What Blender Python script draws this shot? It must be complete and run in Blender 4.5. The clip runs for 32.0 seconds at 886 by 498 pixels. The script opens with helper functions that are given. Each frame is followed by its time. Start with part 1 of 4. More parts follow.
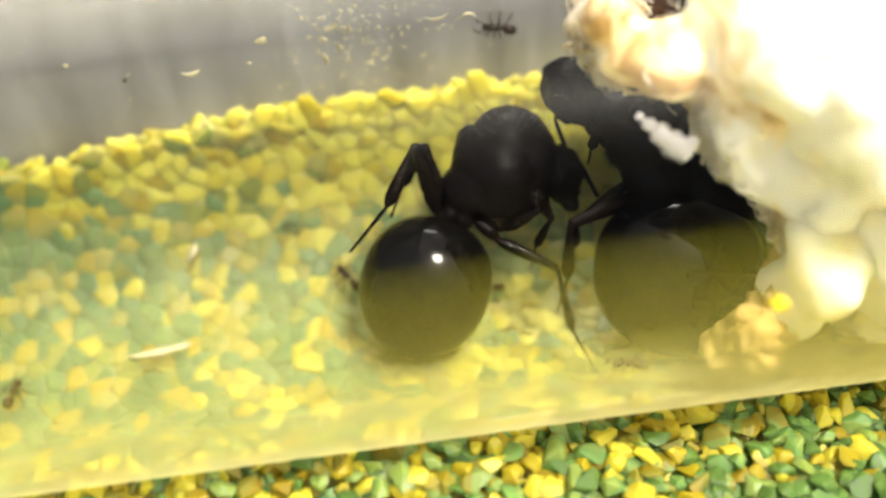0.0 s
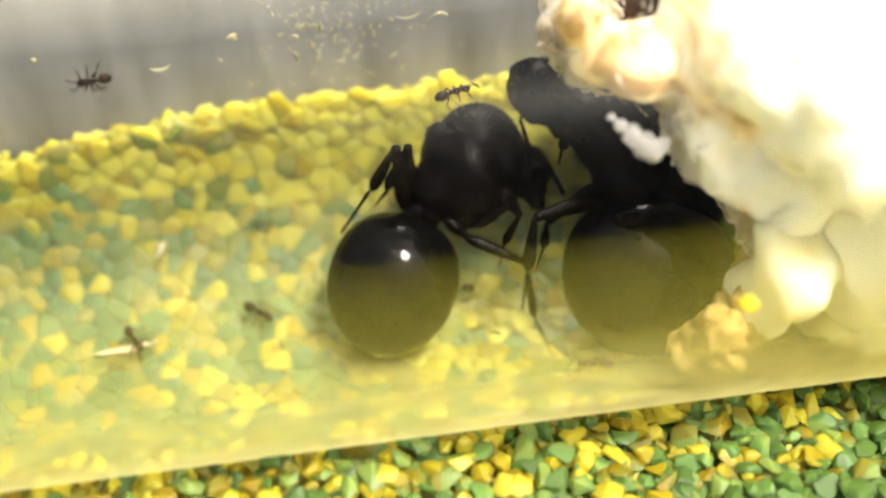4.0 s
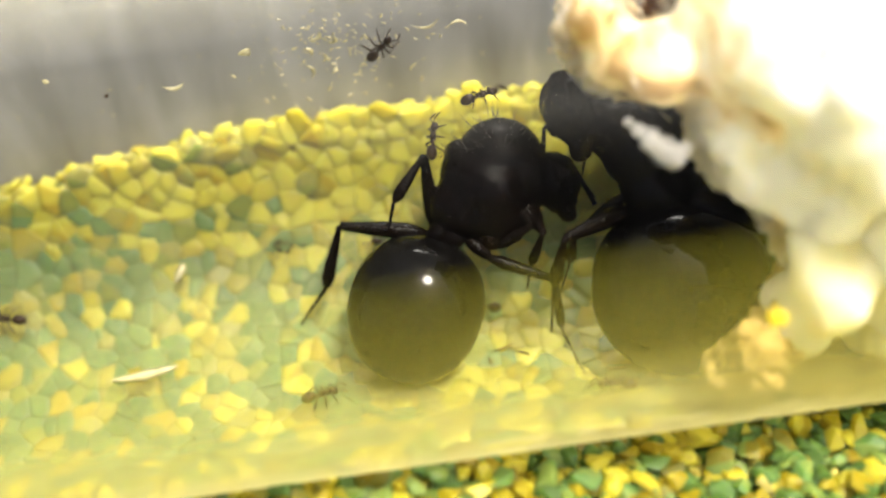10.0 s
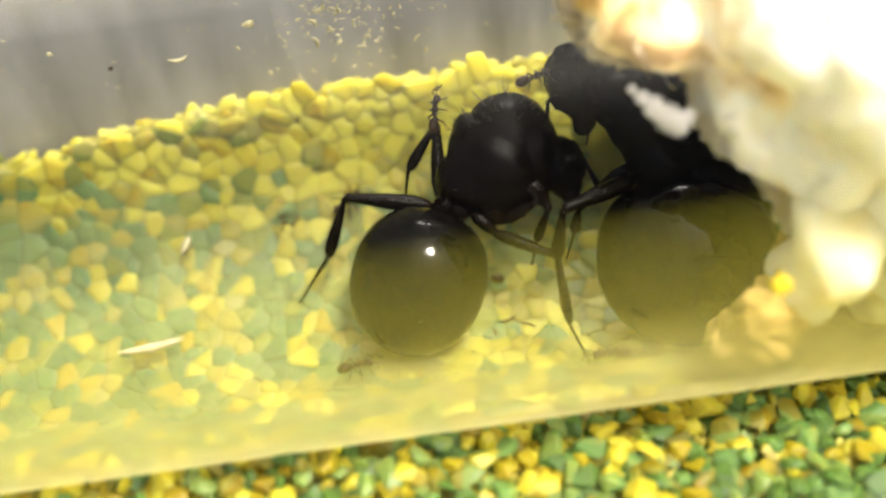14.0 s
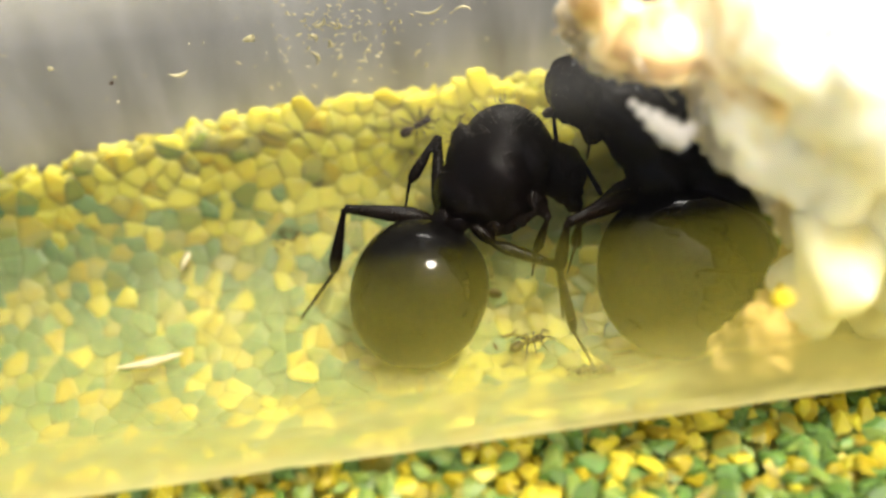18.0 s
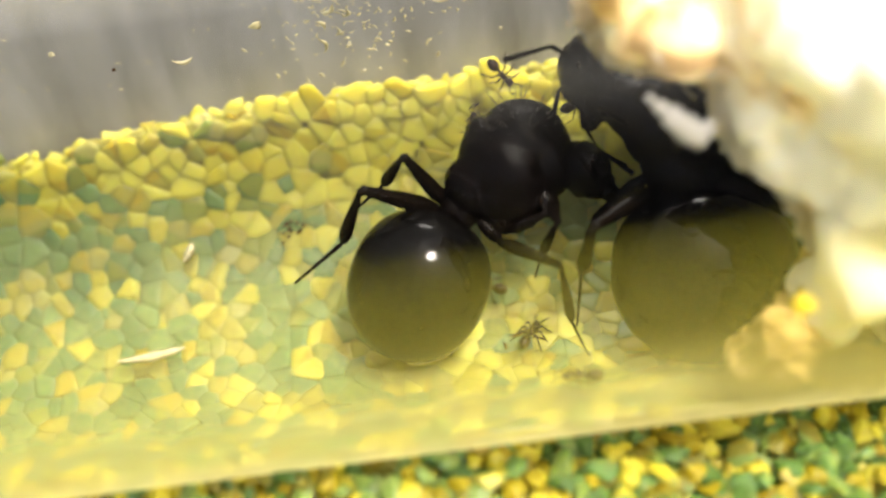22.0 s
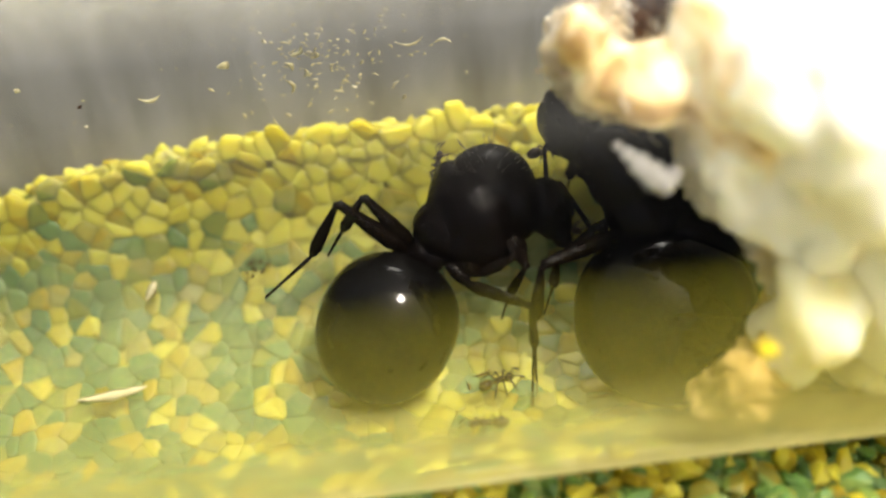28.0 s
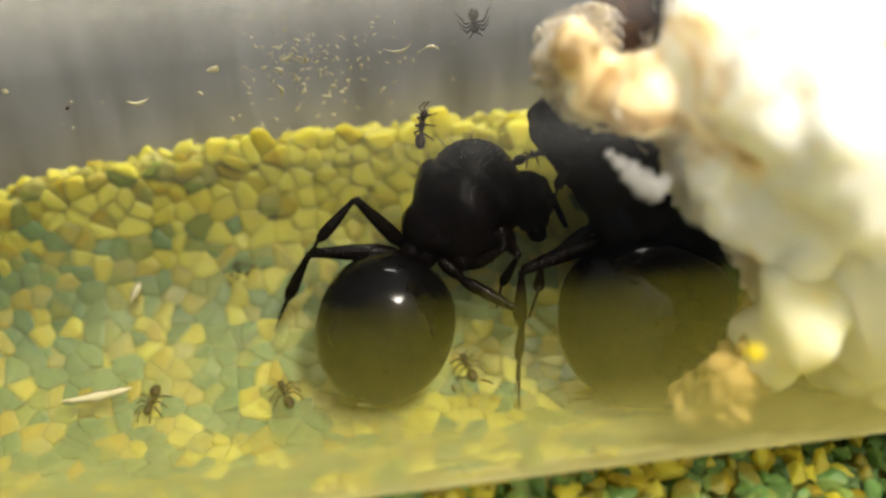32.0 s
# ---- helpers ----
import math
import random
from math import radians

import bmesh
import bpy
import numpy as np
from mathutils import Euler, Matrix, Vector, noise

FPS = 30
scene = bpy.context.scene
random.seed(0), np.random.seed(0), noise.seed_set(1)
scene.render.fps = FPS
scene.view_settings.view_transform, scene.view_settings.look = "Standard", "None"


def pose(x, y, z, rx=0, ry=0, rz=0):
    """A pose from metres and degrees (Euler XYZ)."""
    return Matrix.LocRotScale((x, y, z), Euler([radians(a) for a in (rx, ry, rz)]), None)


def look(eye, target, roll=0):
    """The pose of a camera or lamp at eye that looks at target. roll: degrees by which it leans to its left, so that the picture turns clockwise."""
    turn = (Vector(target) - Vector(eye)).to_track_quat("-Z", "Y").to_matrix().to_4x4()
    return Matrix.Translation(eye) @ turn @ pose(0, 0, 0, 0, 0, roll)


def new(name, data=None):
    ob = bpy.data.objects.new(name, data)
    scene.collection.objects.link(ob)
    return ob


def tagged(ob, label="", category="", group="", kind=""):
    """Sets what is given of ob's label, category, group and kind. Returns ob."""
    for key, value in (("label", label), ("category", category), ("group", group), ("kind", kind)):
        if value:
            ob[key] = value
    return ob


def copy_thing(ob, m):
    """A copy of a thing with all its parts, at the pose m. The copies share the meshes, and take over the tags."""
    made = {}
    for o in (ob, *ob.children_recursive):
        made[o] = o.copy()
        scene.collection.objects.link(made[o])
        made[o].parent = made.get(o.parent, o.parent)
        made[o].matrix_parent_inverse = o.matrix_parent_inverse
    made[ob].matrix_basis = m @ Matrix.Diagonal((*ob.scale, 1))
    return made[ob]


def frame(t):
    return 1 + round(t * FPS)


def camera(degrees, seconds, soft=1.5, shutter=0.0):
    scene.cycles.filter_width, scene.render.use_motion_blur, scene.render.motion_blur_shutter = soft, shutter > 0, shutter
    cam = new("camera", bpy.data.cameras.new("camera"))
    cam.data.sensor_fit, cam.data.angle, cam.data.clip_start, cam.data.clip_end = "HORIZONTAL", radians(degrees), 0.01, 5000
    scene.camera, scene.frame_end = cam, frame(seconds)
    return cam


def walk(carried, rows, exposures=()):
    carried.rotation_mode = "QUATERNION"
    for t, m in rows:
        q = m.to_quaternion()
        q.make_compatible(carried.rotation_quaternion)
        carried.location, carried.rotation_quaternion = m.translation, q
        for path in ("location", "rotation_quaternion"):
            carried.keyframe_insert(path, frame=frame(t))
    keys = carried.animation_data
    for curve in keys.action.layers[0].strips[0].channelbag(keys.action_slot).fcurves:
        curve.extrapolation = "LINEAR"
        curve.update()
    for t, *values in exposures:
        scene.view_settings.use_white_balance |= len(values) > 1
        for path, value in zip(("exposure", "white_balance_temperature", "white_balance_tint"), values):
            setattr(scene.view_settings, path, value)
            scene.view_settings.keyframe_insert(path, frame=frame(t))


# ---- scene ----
import itertools

# The tube lies along x, its axis through the origin; +y is away from the camera. Lengths below are in mm.
MM = 0.001
cam = camera(40, 32.0, soft=2.4)
cam.data.dof.use_dof, cam.data.dof.focus_distance, cam.data.dof.aperture_fstop = True, 0.0582, 20.0
# PATH-BEGIN
PATH = [
    (0.0, pose(-0.002871, -0.041120, 0.038459, 43.879, 3.300, -6.983)),
    (0.5, pose(-0.002899, -0.041154, 0.038483, 43.888, 3.221, -7.025)),
    (1.0, pose(-0.002900, -0.041121, 0.038553, 43.826, 3.074, -7.142)),
    (1.5, pose(-0.003053, -0.041096, 0.038491, 43.873, 2.804, -7.385)),
    (2.0, pose(-0.003243, -0.041074, 0.038520, 43.841, 2.480, -7.651)),
    (2.5, pose(-0.003254, -0.041033, 0.038502, 43.828, 2.328, -7.786)),
    (3.0, pose(-0.003398, -0.041134, 0.038467, 43.881, 1.884, -7.755)),
    (3.5, pose(-0.003426, -0.041189, 0.038415, 43.952, 1.712, -7.868)),
    (5.5, pose(-0.003238, -0.041309, 0.037913, 43.958, 1.347, -8.096)),
    (6.0, pose(-0.002300, -0.041391, 0.037318, 42.602, 2.100, -7.586)),
    (6.5, pose(-0.001929, -0.041005, 0.036632, 43.490, 2.589, -7.272)),
    (7.0, pose(-0.001630, -0.040508, 0.036294, 45.426, 3.104, -7.054)),
    (7.5, pose(-0.001238, -0.040203, 0.036193, 45.770, 3.644, -6.798)),
    (8.0, pose(-0.000837, -0.040227, 0.035998, 45.832, 4.060, -6.420)),
    (8.5, pose(-0.000224, -0.040234, 0.035879, 45.759, 4.707, -5.980)),
    (9.0, pose(-0.000137, -0.040147, 0.035939, 45.560, 4.948, -5.890)),
    (9.5, pose(-0.000094, -0.040113, 0.035974, 45.445, 5.135, -5.816)),
    (10.0, pose(-0.000088, -0.040068, 0.036113, 45.244, 5.288, -5.792)),
    (10.5, pose(-0.000104, -0.040024, 0.036092, 45.172, 5.434, -5.785)),
    (11.0, pose(0.000065, -0.040127, 0.035916, 45.304, 5.647, -5.625)),
    (11.5, pose(-0.000107, -0.040206, 0.035928, 45.327, 5.558, -5.711)),
    (12.0, pose(-0.000149, -0.040267, 0.035914, 45.334, 5.492, -5.735)),
    (12.5, pose(-0.000161, -0.040244, 0.035996, 45.031, 5.470, -5.752)),
    (13.0, pose(-0.000000, -0.040250, 0.035910, 44.720, 5.648, -5.675)),
    (13.5, pose(0.000077, -0.040373, 0.035708, 44.611, 5.688, -5.572)),
    (14.0, pose(0.000182, -0.040445, 0.035642, 44.448, 5.806, -5.532)),
    (14.5, pose(0.000205, -0.040541, 0.035499, 44.528, 5.821, -5.497)),
    (16.5, pose(0.000246, -0.040711, 0.035294, 45.149, 5.875, -5.472)),
    (17.0, pose(0.000110, -0.040744, 0.035322, 45.301, 5.727, -5.503)),
    (17.5, pose(0.000004, -0.040740, 0.035392, 45.375, 5.619, -5.561)),
    (18.0, pose(0.000007, -0.040627, 0.035391, 45.449, 5.685, -5.560)),
    (18.5, pose(-0.000043, -0.040243, 0.035270, 45.418, 5.708, -5.521)),
    (19.0, pose(-0.000035, -0.039879, 0.035108, 45.368, 5.687, -5.348)),
    (19.5, pose(0.000056, -0.039527, 0.034982, 45.177, 5.756, -5.168)),
    (20.0, pose(0.000255, -0.039135, 0.034954, 44.755, 5.854, -4.942)),
    (20.5, pose(0.000473, -0.038996, 0.034817, 44.551, 5.908, -4.671)),
    (21.0, pose(0.000523, -0.038939, 0.034686, 44.548, 5.881, -4.535)),
    (21.5, pose(0.000509, -0.038907, 0.034644, 44.607, 5.800, -4.468)),
    (22.0, pose(0.000529, -0.038901, 0.034620, 44.646, 5.803, -4.449)),
    (22.5, pose(0.000617, -0.038820, 0.034650, 44.561, 5.939, -4.475)),
    (23.0, pose(0.000981, -0.038843, 0.034618, 44.579, 6.250, -4.321)),
    (23.5, pose(0.001129, -0.038875, 0.034466, 44.714, 6.333, -4.175)),
    (24.0, pose(0.001168, -0.038994, 0.034417, 44.827, 6.358, -4.187)),
    (24.5, pose(0.001165, -0.039015, 0.034466, 44.967, 6.319, -4.253)),
    (25.0, pose(0.001079, -0.039021, 0.034420, 45.270, 6.139, -4.398)),
    (25.5, pose(0.001220, -0.038936, 0.034516, 45.389, 6.124, -4.517)),
    (27.5, pose(-0.000140, -0.038867, 0.035165, 46.062, 4.088, -5.718)),
    (28.0, pose(-0.000627, -0.038944, 0.035271, 46.166, 3.434, -6.071)),
    (28.5, pose(-0.001134, -0.038944, 0.035415, 46.168, 2.787, -6.451)),
    (29.0, pose(-0.001849, -0.038982, 0.035636, 46.133, 2.140, -7.029)),
    (29.5, pose(-0.002593, -0.038907, 0.035941, 45.974, 1.532, -7.598)),
    (30.0, pose(-0.002874, -0.039063, 0.035940, 46.122, 1.242, -7.792)),
    (30.5, pose(-0.002788, -0.039203, 0.035878, 46.238, 1.308, -7.779)),
    (31.0, pose(-0.002872, -0.039262, 0.035932, 46.254, 1.202, -7.776)),
    (31.5, pose(-0.002793, -0.039332, 0.035854, 46.335, 1.271, -7.766)),
    (32.0, pose(-0.002780, -0.039336, 0.036036, 46.248, 1.220, -7.698)),
]
# PATH-END
walk(cam, PATH, [(0.0, 0.76, 6800, 8), (8.0, 0.7, 6800, 8), (25.0, 0.7, 6800, 10), (27.5, 0.45, 6800, 8), (28.0, 0.38, 6800, 8), (30.0, 0.09, 6700, 8), (32.0, -0.02, 6700, 8)])

# ---- world and sun ----
world = bpy.data.worlds.new("sky")
scene.world = world
world.use_nodes = True
wn = world.node_tree.nodes
sky = wn.new("ShaderNodeTexSky")
sky.sky_type, sky.sun_disc = "NISHITA", False
sky.sun_elevation, sky.sun_rotation = radians(67), radians(130)
sky.air_density, sky.dust_density, sky.ozone_density = 0.7, 5.0, 0.4
world.node_tree.links.new(sky.outputs[0], wn["Background"].inputs[0])
wn["Background"].inputs[1].default_value = 0.15
sun = new("sun", bpy.data.lights.new("sun", "SUN"))
sun.data.energy, sun.data.angle, sun.data.color = 4.7, radians(12.0), (1.0, 0.96, 0.86)
sun.matrix_world = look((0.3, -0.25, 0.92), (0, 0, 0))

lamp = new("lamp", bpy.data.lights.new("lamp", "AREA"))
lamp.data.shape, lamp.data.size, lamp.data.size_y, lamp.data.energy, lamp.data.color = "RECTANGLE", 0.075, 0.012, 0.5, (1.0, 0.98, 0.95)
lamp.matrix_world = look((0.06, 0.2, 0.22), (0.0, 0, 0))


# ---- materials ----
def material(name, rough=0.5, metal=0.0, spec=0.5):
    m = bpy.data.materials.new(name)
    m.use_nodes = True
    nt = m.node_tree
    b = nt.nodes["Principled BSDF"]
    b.inputs["Roughness"].default_value = rough
    b.inputs["Metallic"].default_value = metal
    b.inputs["Specular IOR Level"].default_value = spec
    return m, nt, b


def node(nt, kind, **inputs):
    n = nt.nodes.new("ShaderNode" + kind)
    for key, value in inputs.items():
        n.inputs[key.replace("_", " ")].default_value = value
    return n


def ramp(nt, stops, constant=False):
    n = nt.nodes.new("ShaderNodeValToRGB")
    n.color_ramp.interpolation = "CONSTANT" if constant else "LINEAR"
    e = n.color_ramp.elements
    while len(e) < len(stops):
        e.new(0.5)
    for k, (at, c) in enumerate(stops):
        e[k].position, e[k].color = at, (*c, 1)
    return n


def speckled(name, dark, light, scale, rough=0.5, bump=0.2, spec=0.5, deep=0.0001, glow=0.0, stretch=(1, 1, 1)):
    """A surface with colour and relief varied at two scales; scale in features per mm."""
    m, nt, b = material(name, rough, 0, spec)
    co = nt.nodes.new("ShaderNodeTexCoord")
    n1 = node(nt, "TexNoise", Scale=scale * 1000, Detail=6.0, Roughness=0.65)
    r = ramp(nt, [(0.3, dark), (0.7, light)])
    bp = node(nt, "Bump", Strength=bump, Distance=deep)
    b.inputs["Subsurface Weight"].default_value = glow
    b.inputs["Subsurface Radius"].default_value = (0.003, 0.0026, 0.0018)
    b.inputs["Subsurface Scale"].default_value = 1.0
    place = node(nt, "Mapping", Scale=stretch)
    nt.links.new(co.outputs["Object"], place.inputs["Vector"])
    nt.links.new(place.outputs["Vector"], n1.inputs["Vector"])
    nt.links.new(n1.outputs["Fac"], r.inputs["Fac"])
    nt.links.new(r.outputs["Color"], b.inputs["Base Color"])
    nt.links.new(n1.outputs["Fac"], bp.inputs["Height"])
    nt.links.new(bp.outputs["Normal"], b.inputs["Normal"])
    return m


SANDBED = speckled("sand_bed", (0.5, 0.44, 0.08), (0.7, 0.62, 0.16), 1.2, 0.8, 0.5)
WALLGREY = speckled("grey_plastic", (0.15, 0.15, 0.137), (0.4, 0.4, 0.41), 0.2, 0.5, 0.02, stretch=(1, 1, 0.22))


def sand_material(name, stops, bank_y, end_x, end_shift):
    """Dyed grains; the mix of colours drifts in patches, up the bank and along the tube."""
    m, nt, b = material(name, 0.45, 0, 0.3)
    b.inputs["Subsurface Weight"].default_value = 0.8
    b.inputs["Subsurface Radius"].default_value = (0.003, 0.0027, 0.0013)
    b.inputs["Subsurface Scale"].default_value = 0.5
    g = nt.nodes.new("ShaderNodeNewGeometry")
    r = ramp(nt, stops, True)
    co = nt.nodes.new("ShaderNodeTexCoord")
    n1 = node(nt, "TexNoise", Scale=1600.0, Detail=4.0)
    mix = nt.nodes.new("ShaderNodeMix")
    mix.data_type, mix.blend_type = "RGBA", "MULTIPLY"
    mix.inputs[0].default_value = 0.22
    nt.links.new(co.outputs["Object"], n1.inputs["Vector"])
    drift = node(nt, "TexNoise", Scale=110.0, Detail=2.0)
    shift = nt.nodes.new("ShaderNodeMath")
    shift.operation = "MULTIPLY_ADD"
    shift.inputs[1].default_value, shift.inputs[2].default_value = 1.1, -0.55
    tone = nt.nodes.new("ShaderNodeMath")
    tone.use_clamp = True
    nt.links.new(co.outputs["Object"], drift.inputs["Vector"])
    nt.links.new(drift.outputs["Fac"], shift.inputs[0])
    sep = nt.nodes.new("ShaderNodeSeparateXYZ")
    bank = node(nt, "MapRange")
    bank.inputs["From Min"].default_value, bank.inputs["From Max"].default_value, bank.inputs["To Max"].default_value = *bank_y, -0.5
    both = nt.nodes.new("ShaderNodeMath")
    nt.links.new(co.outputs["Object"], sep.inputs[0])
    nt.links.new(sep.outputs["Y"], bank.inputs["Value"])
    end = node(nt, "MapRange")
    end.inputs["From Min"].default_value, end.inputs["From Max"].default_value, end.inputs["To Max"].default_value = *end_x, end_shift
    sway = nt.nodes.new("ShaderNodeMath")
    nt.links.new(sep.outputs["X"], end.inputs["Value"])
    nt.links.new(end.outputs["Result"], sway.inputs[0])
    nt.links.new(bank.outputs["Result"], sway.inputs[1])
    nt.links.new(sway.outputs[0], both.inputs[0])
    info = nt.nodes.new("ShaderNodeObjectInfo")
    any_one, wrap = nt.nodes.new("ShaderNodeMath"), nt.nodes.new("ShaderNodeMath")
    wrap.operation = "FRACT"
    nt.links.new(g.outputs["Random Per Island"], any_one.inputs[0])
    nt.links.new(info.outputs["Random"], any_one.inputs[1])
    nt.links.new(any_one.outputs[0], wrap.inputs[0])
    nt.links.new(wrap.outputs[0], both.inputs[1])
    nt.links.new(both.outputs[0], tone.inputs[0])
    nt.links.new(shift.outputs[0], tone.inputs[1])
    nt.links.new(tone.outputs[0], r.inputs["Fac"])
    nt.links.new(r.outputs["Color"], mix.inputs[6])
    nt.links.new(n1.outputs["Color"], mix.inputs[7])
    nt.links.new(mix.outputs[2], b.inputs["Base Color"])
    glow = nt.nodes.new("ShaderNodeBsdfTranslucent")
    half = nt.nodes.new("ShaderNodeMixShader")
    half.inputs[0].default_value = 0.15
    nt.links.new(mix.outputs[2], glow.inputs["Color"])
    nt.links.new(b.outputs[0], half.inputs[1])
    nt.links.new(glow.outputs[0], half.inputs[2])
    nt.links.new(half.outputs[0], nt.nodes["Material Output"].inputs["Surface"])
    return m


# Yellow gathers up the bank; its first stop is raised for the brighter light there.
SAND = sand_material("dyed_sand", [(0.0, (0.86, 0.75, 0.1)), (0.16, (0.66, 0.56, 0.05)), (0.3, (0.5, 0.37, 0.02)), (0.36, (0.44, 0.38, 0.05)),
                                   (0.48, (0.38, 0.36, 0.09)), (0.55, (0.24, 0.29, 0.05)), (0.66, (0.145, 0.27, 0.095)), (0.84, (0.09, 0.21, 0.08))],
                     (0.0072, 0.0105), (-0.005, -0.016), 0.17)
# More dark green towards +x: partly the mix, partly painted shade beside the plug.
LOOSE_SAND = sand_material("loose_dyed_sand", [(0.0, (0.5, 0.43, 0.035)), (0.2, (0.34, 0.27, 0.012)), (0.38, (0.25, 0.185, 0.008)), (0.46, (0.22, 0.2, 0.025)),
                                               (0.56, (0.2, 0.28, 0.065)), (0.68, (0.13, 0.24, 0.06)), (0.82, (0.085, 0.16, 0.03))],
                           (0.5, 0.6), (0.002, 0.018), 0.5)


def clear_material(name, gloss, tint=(1, 1, 1), rough=0.02):
    """Thin clear wall: straight through, with a gloss that grows towards its rim."""
    m = bpy.data.materials.new(name)
    m.use_nodes = True
    nt = m.node_tree
    nt.nodes.remove(nt.nodes["Principled BSDF"])
    out = nt.nodes["Material Output"]
    tr = node(nt, "BsdfTransparent", Color=(*tint, 1))
    gl = node(nt, "BsdfGlossy", Roughness=rough)
    lw = node(nt, "LayerWeight", Blend=0.12)
    fr = nt.nodes.new("ShaderNodeMath")
    fr.operation = "MULTIPLY_ADD"
    fr.inputs[1].default_value, fr.inputs[2].default_value = gloss, 0.001
    nt.links.new(lw.outputs["Facing"], fr.inputs[0])
    mx = nt.nodes.new("ShaderNodeMixShader")
    nt.links.new(fr.outputs[0], mx.inputs[0])
    nt.links.new(tr.outputs[0], mx.inputs[1])
    nt.links.new(gl.outputs[0], mx.inputs[2])
    nt.links.new(mx.outputs[0], out.inputs["Surface"])
    return m


GLASS = clear_material("tube_glass", 0.04, (0.945, 0.945, 0.94), 0.32)


# ---- mesh helpers ----
def mesh_object(name, bm, mat, parent=None, smooth=True):
    me = bpy.data.meshes.new(name)
    for f in bm.faces:
        f.smooth = smooth
    bm.to_mesh(me)
    bm.free()
    me.materials.append(mat)
    ob = new(name, me)
    ob.parent = parent
    return ob


def part(name, bm, mat, parent, label=""):
    return tagged(mesh_object(name, bm, mat, parent), label)


def view(u, v, w):
    """A point along the tube (u), up the slanted plane (v) and out of it towards the viewer (w), in mm."""
    s = math.sqrt(0.5)
    return Vector((u, s * (v - w), s * (v + w))) * MM


# ---- setting ----
R_OUT, R_IN = 11.5, 10.5


def tube():
    bm = bmesh.new()
    n, x0, x1 = 96, -45.0, 60.0
    rings = []
    for r, x in ((R_OUT, x0), (R_OUT, x1), (R_IN, x1), (R_IN, x0)):
        rings.append([bm.verts.new(Vector((x, r * math.cos(2 * math.pi * k / n), r * math.sin(2 * math.pi * k / n))) * MM) for k in range(n)])
    for a in range(4):
        A, B = rings[a], rings[(a + 1) % 4]
        for k in range(n):
            bm.faces.new((A[k], A[(k + 1) % n], B[(k + 1) % n], B[k]))
    ob = mesh_object("glass_tube", bm, GLASS)
    ob.visible_shadow = False
    return tagged(ob, "clear glass test tube lying half buried in dyed sand", "test tube")


tube()


def grain_meshes(count):
    """Angular grains with worn edges."""
    out = []
    for k in range(count):
        rng = random.Random(k)
        bm = bmesh.new()
        for _ in range(rng.randint(11, 17)):
            d = Vector((rng.gauss(0, 1), rng.gauss(0, 1), rng.gauss(0, 1))).normalized() * rng.uniform(0.9, 1.08)
            bm.verts.new(d)
        hull = bmesh.ops.convex_hull(bm, input=bm.verts[:])
        bmesh.ops.delete(bm, geom=[v for v in hull["geom_interior"] if isinstance(v, bmesh.types.BMVert)], context="VERTS")
        bmesh.ops.dissolve_limit(bm, angle_limit=radians(18), verts=bm.verts[:], edges=bm.edges[:])
        bmesh.ops.bevel(bm, geom=bm.edges[:], offset=0.07, segments=1, profile=0.6, affect="EDGES")
        bmesh.ops.triangulate(bm, faces=bm.faces[:])
        bm.verts.index_update()
        out.append((np.array([tuple(p.co) for p in bm.verts]), np.array([[p.index for p in f.verts] for f in bm.faces])))
        bm.free()
    return out


GRAINS = grain_meshes(24)


def grains(name, places, sizes, seed, press=0.0, mat=SAND):
    """All grains of one bed in one mesh; press: the radius of the tube against which they lie flat."""
    rng = np.random.default_rng(seed)
    vs, fs, base = [], [], 0
    for p, s in zip(places, sizes):
        co, fa = GRAINS[rng.integers(len(GRAINS))]
        q, _ = np.linalg.qr(rng.normal(size=(3, 3)))
        c = (co * rng.uniform(0.7, 1.25, 3)) @ q.T * s
        d = math.hypot(p[1], p[2])
        if press and d < press + 1.2:
            # flat side to the glass: thin along the radius, its foremost point just clear of the tube
            p = np.array(p)
            out = np.array((0, p[1], p[2])) / d
            depth = c @ out
            c = c - np.outer(depth * 0.55, out)
            c = c - out * (c @ out).min()
        elif not press or d > press:
            c = c * np.array((1, 1, 0.65))
        c = c + p
        if press:
            k = np.maximum(1, (press + 0.015) / np.hypot(c[:, 1], c[:, 2]))
            c = c * np.stack([np.ones_like(k), k, k], 1)
        vs.append(c), fs.append(fa + base)
        base += len(co)
    me = bpy.data.meshes.new(name)
    me.from_pydata((np.vstack(vs) * MM).tolist(), [], np.vstack(fs).tolist())
    me.materials.append(mat)
    return tagged(new(name, me), kind="stuff")


def cell(p, near):
    """The part of the plane that is nearer to p than to any of the others, as a polygon."""
    poly = [(p[0] + dx, p[1] + dy) for dx, dy in ((-0.85, -0.8), (0.8, -0.85), (0.85, 0.8), (-0.8, 0.85))]
    for q in near:
        nx, ny = q[0] - p[0], q[1] - p[1]
        lim = (q[0] ** 2 + q[1] ** 2 - p[0] ** 2 - p[1] ** 2) / 2
        side = [x * nx + y * ny - lim for x, y in poly]
        cut = []
        for k, (a, sa) in enumerate(zip(poly, side)):
            b, sb = poly[(k + 1) % len(poly)], side[(k + 1) % len(poly)]
            if sa <= 0:
                cut.append(a)
            if sa * sb < 0:
                f = sa / (sa - sb)
                cut.append((a[0] + f * (b[0] - a[0]), a[1] + f * (b[1] - a[1])))
        poly = cut
        if len(poly) < 3:
            return []
    return poly


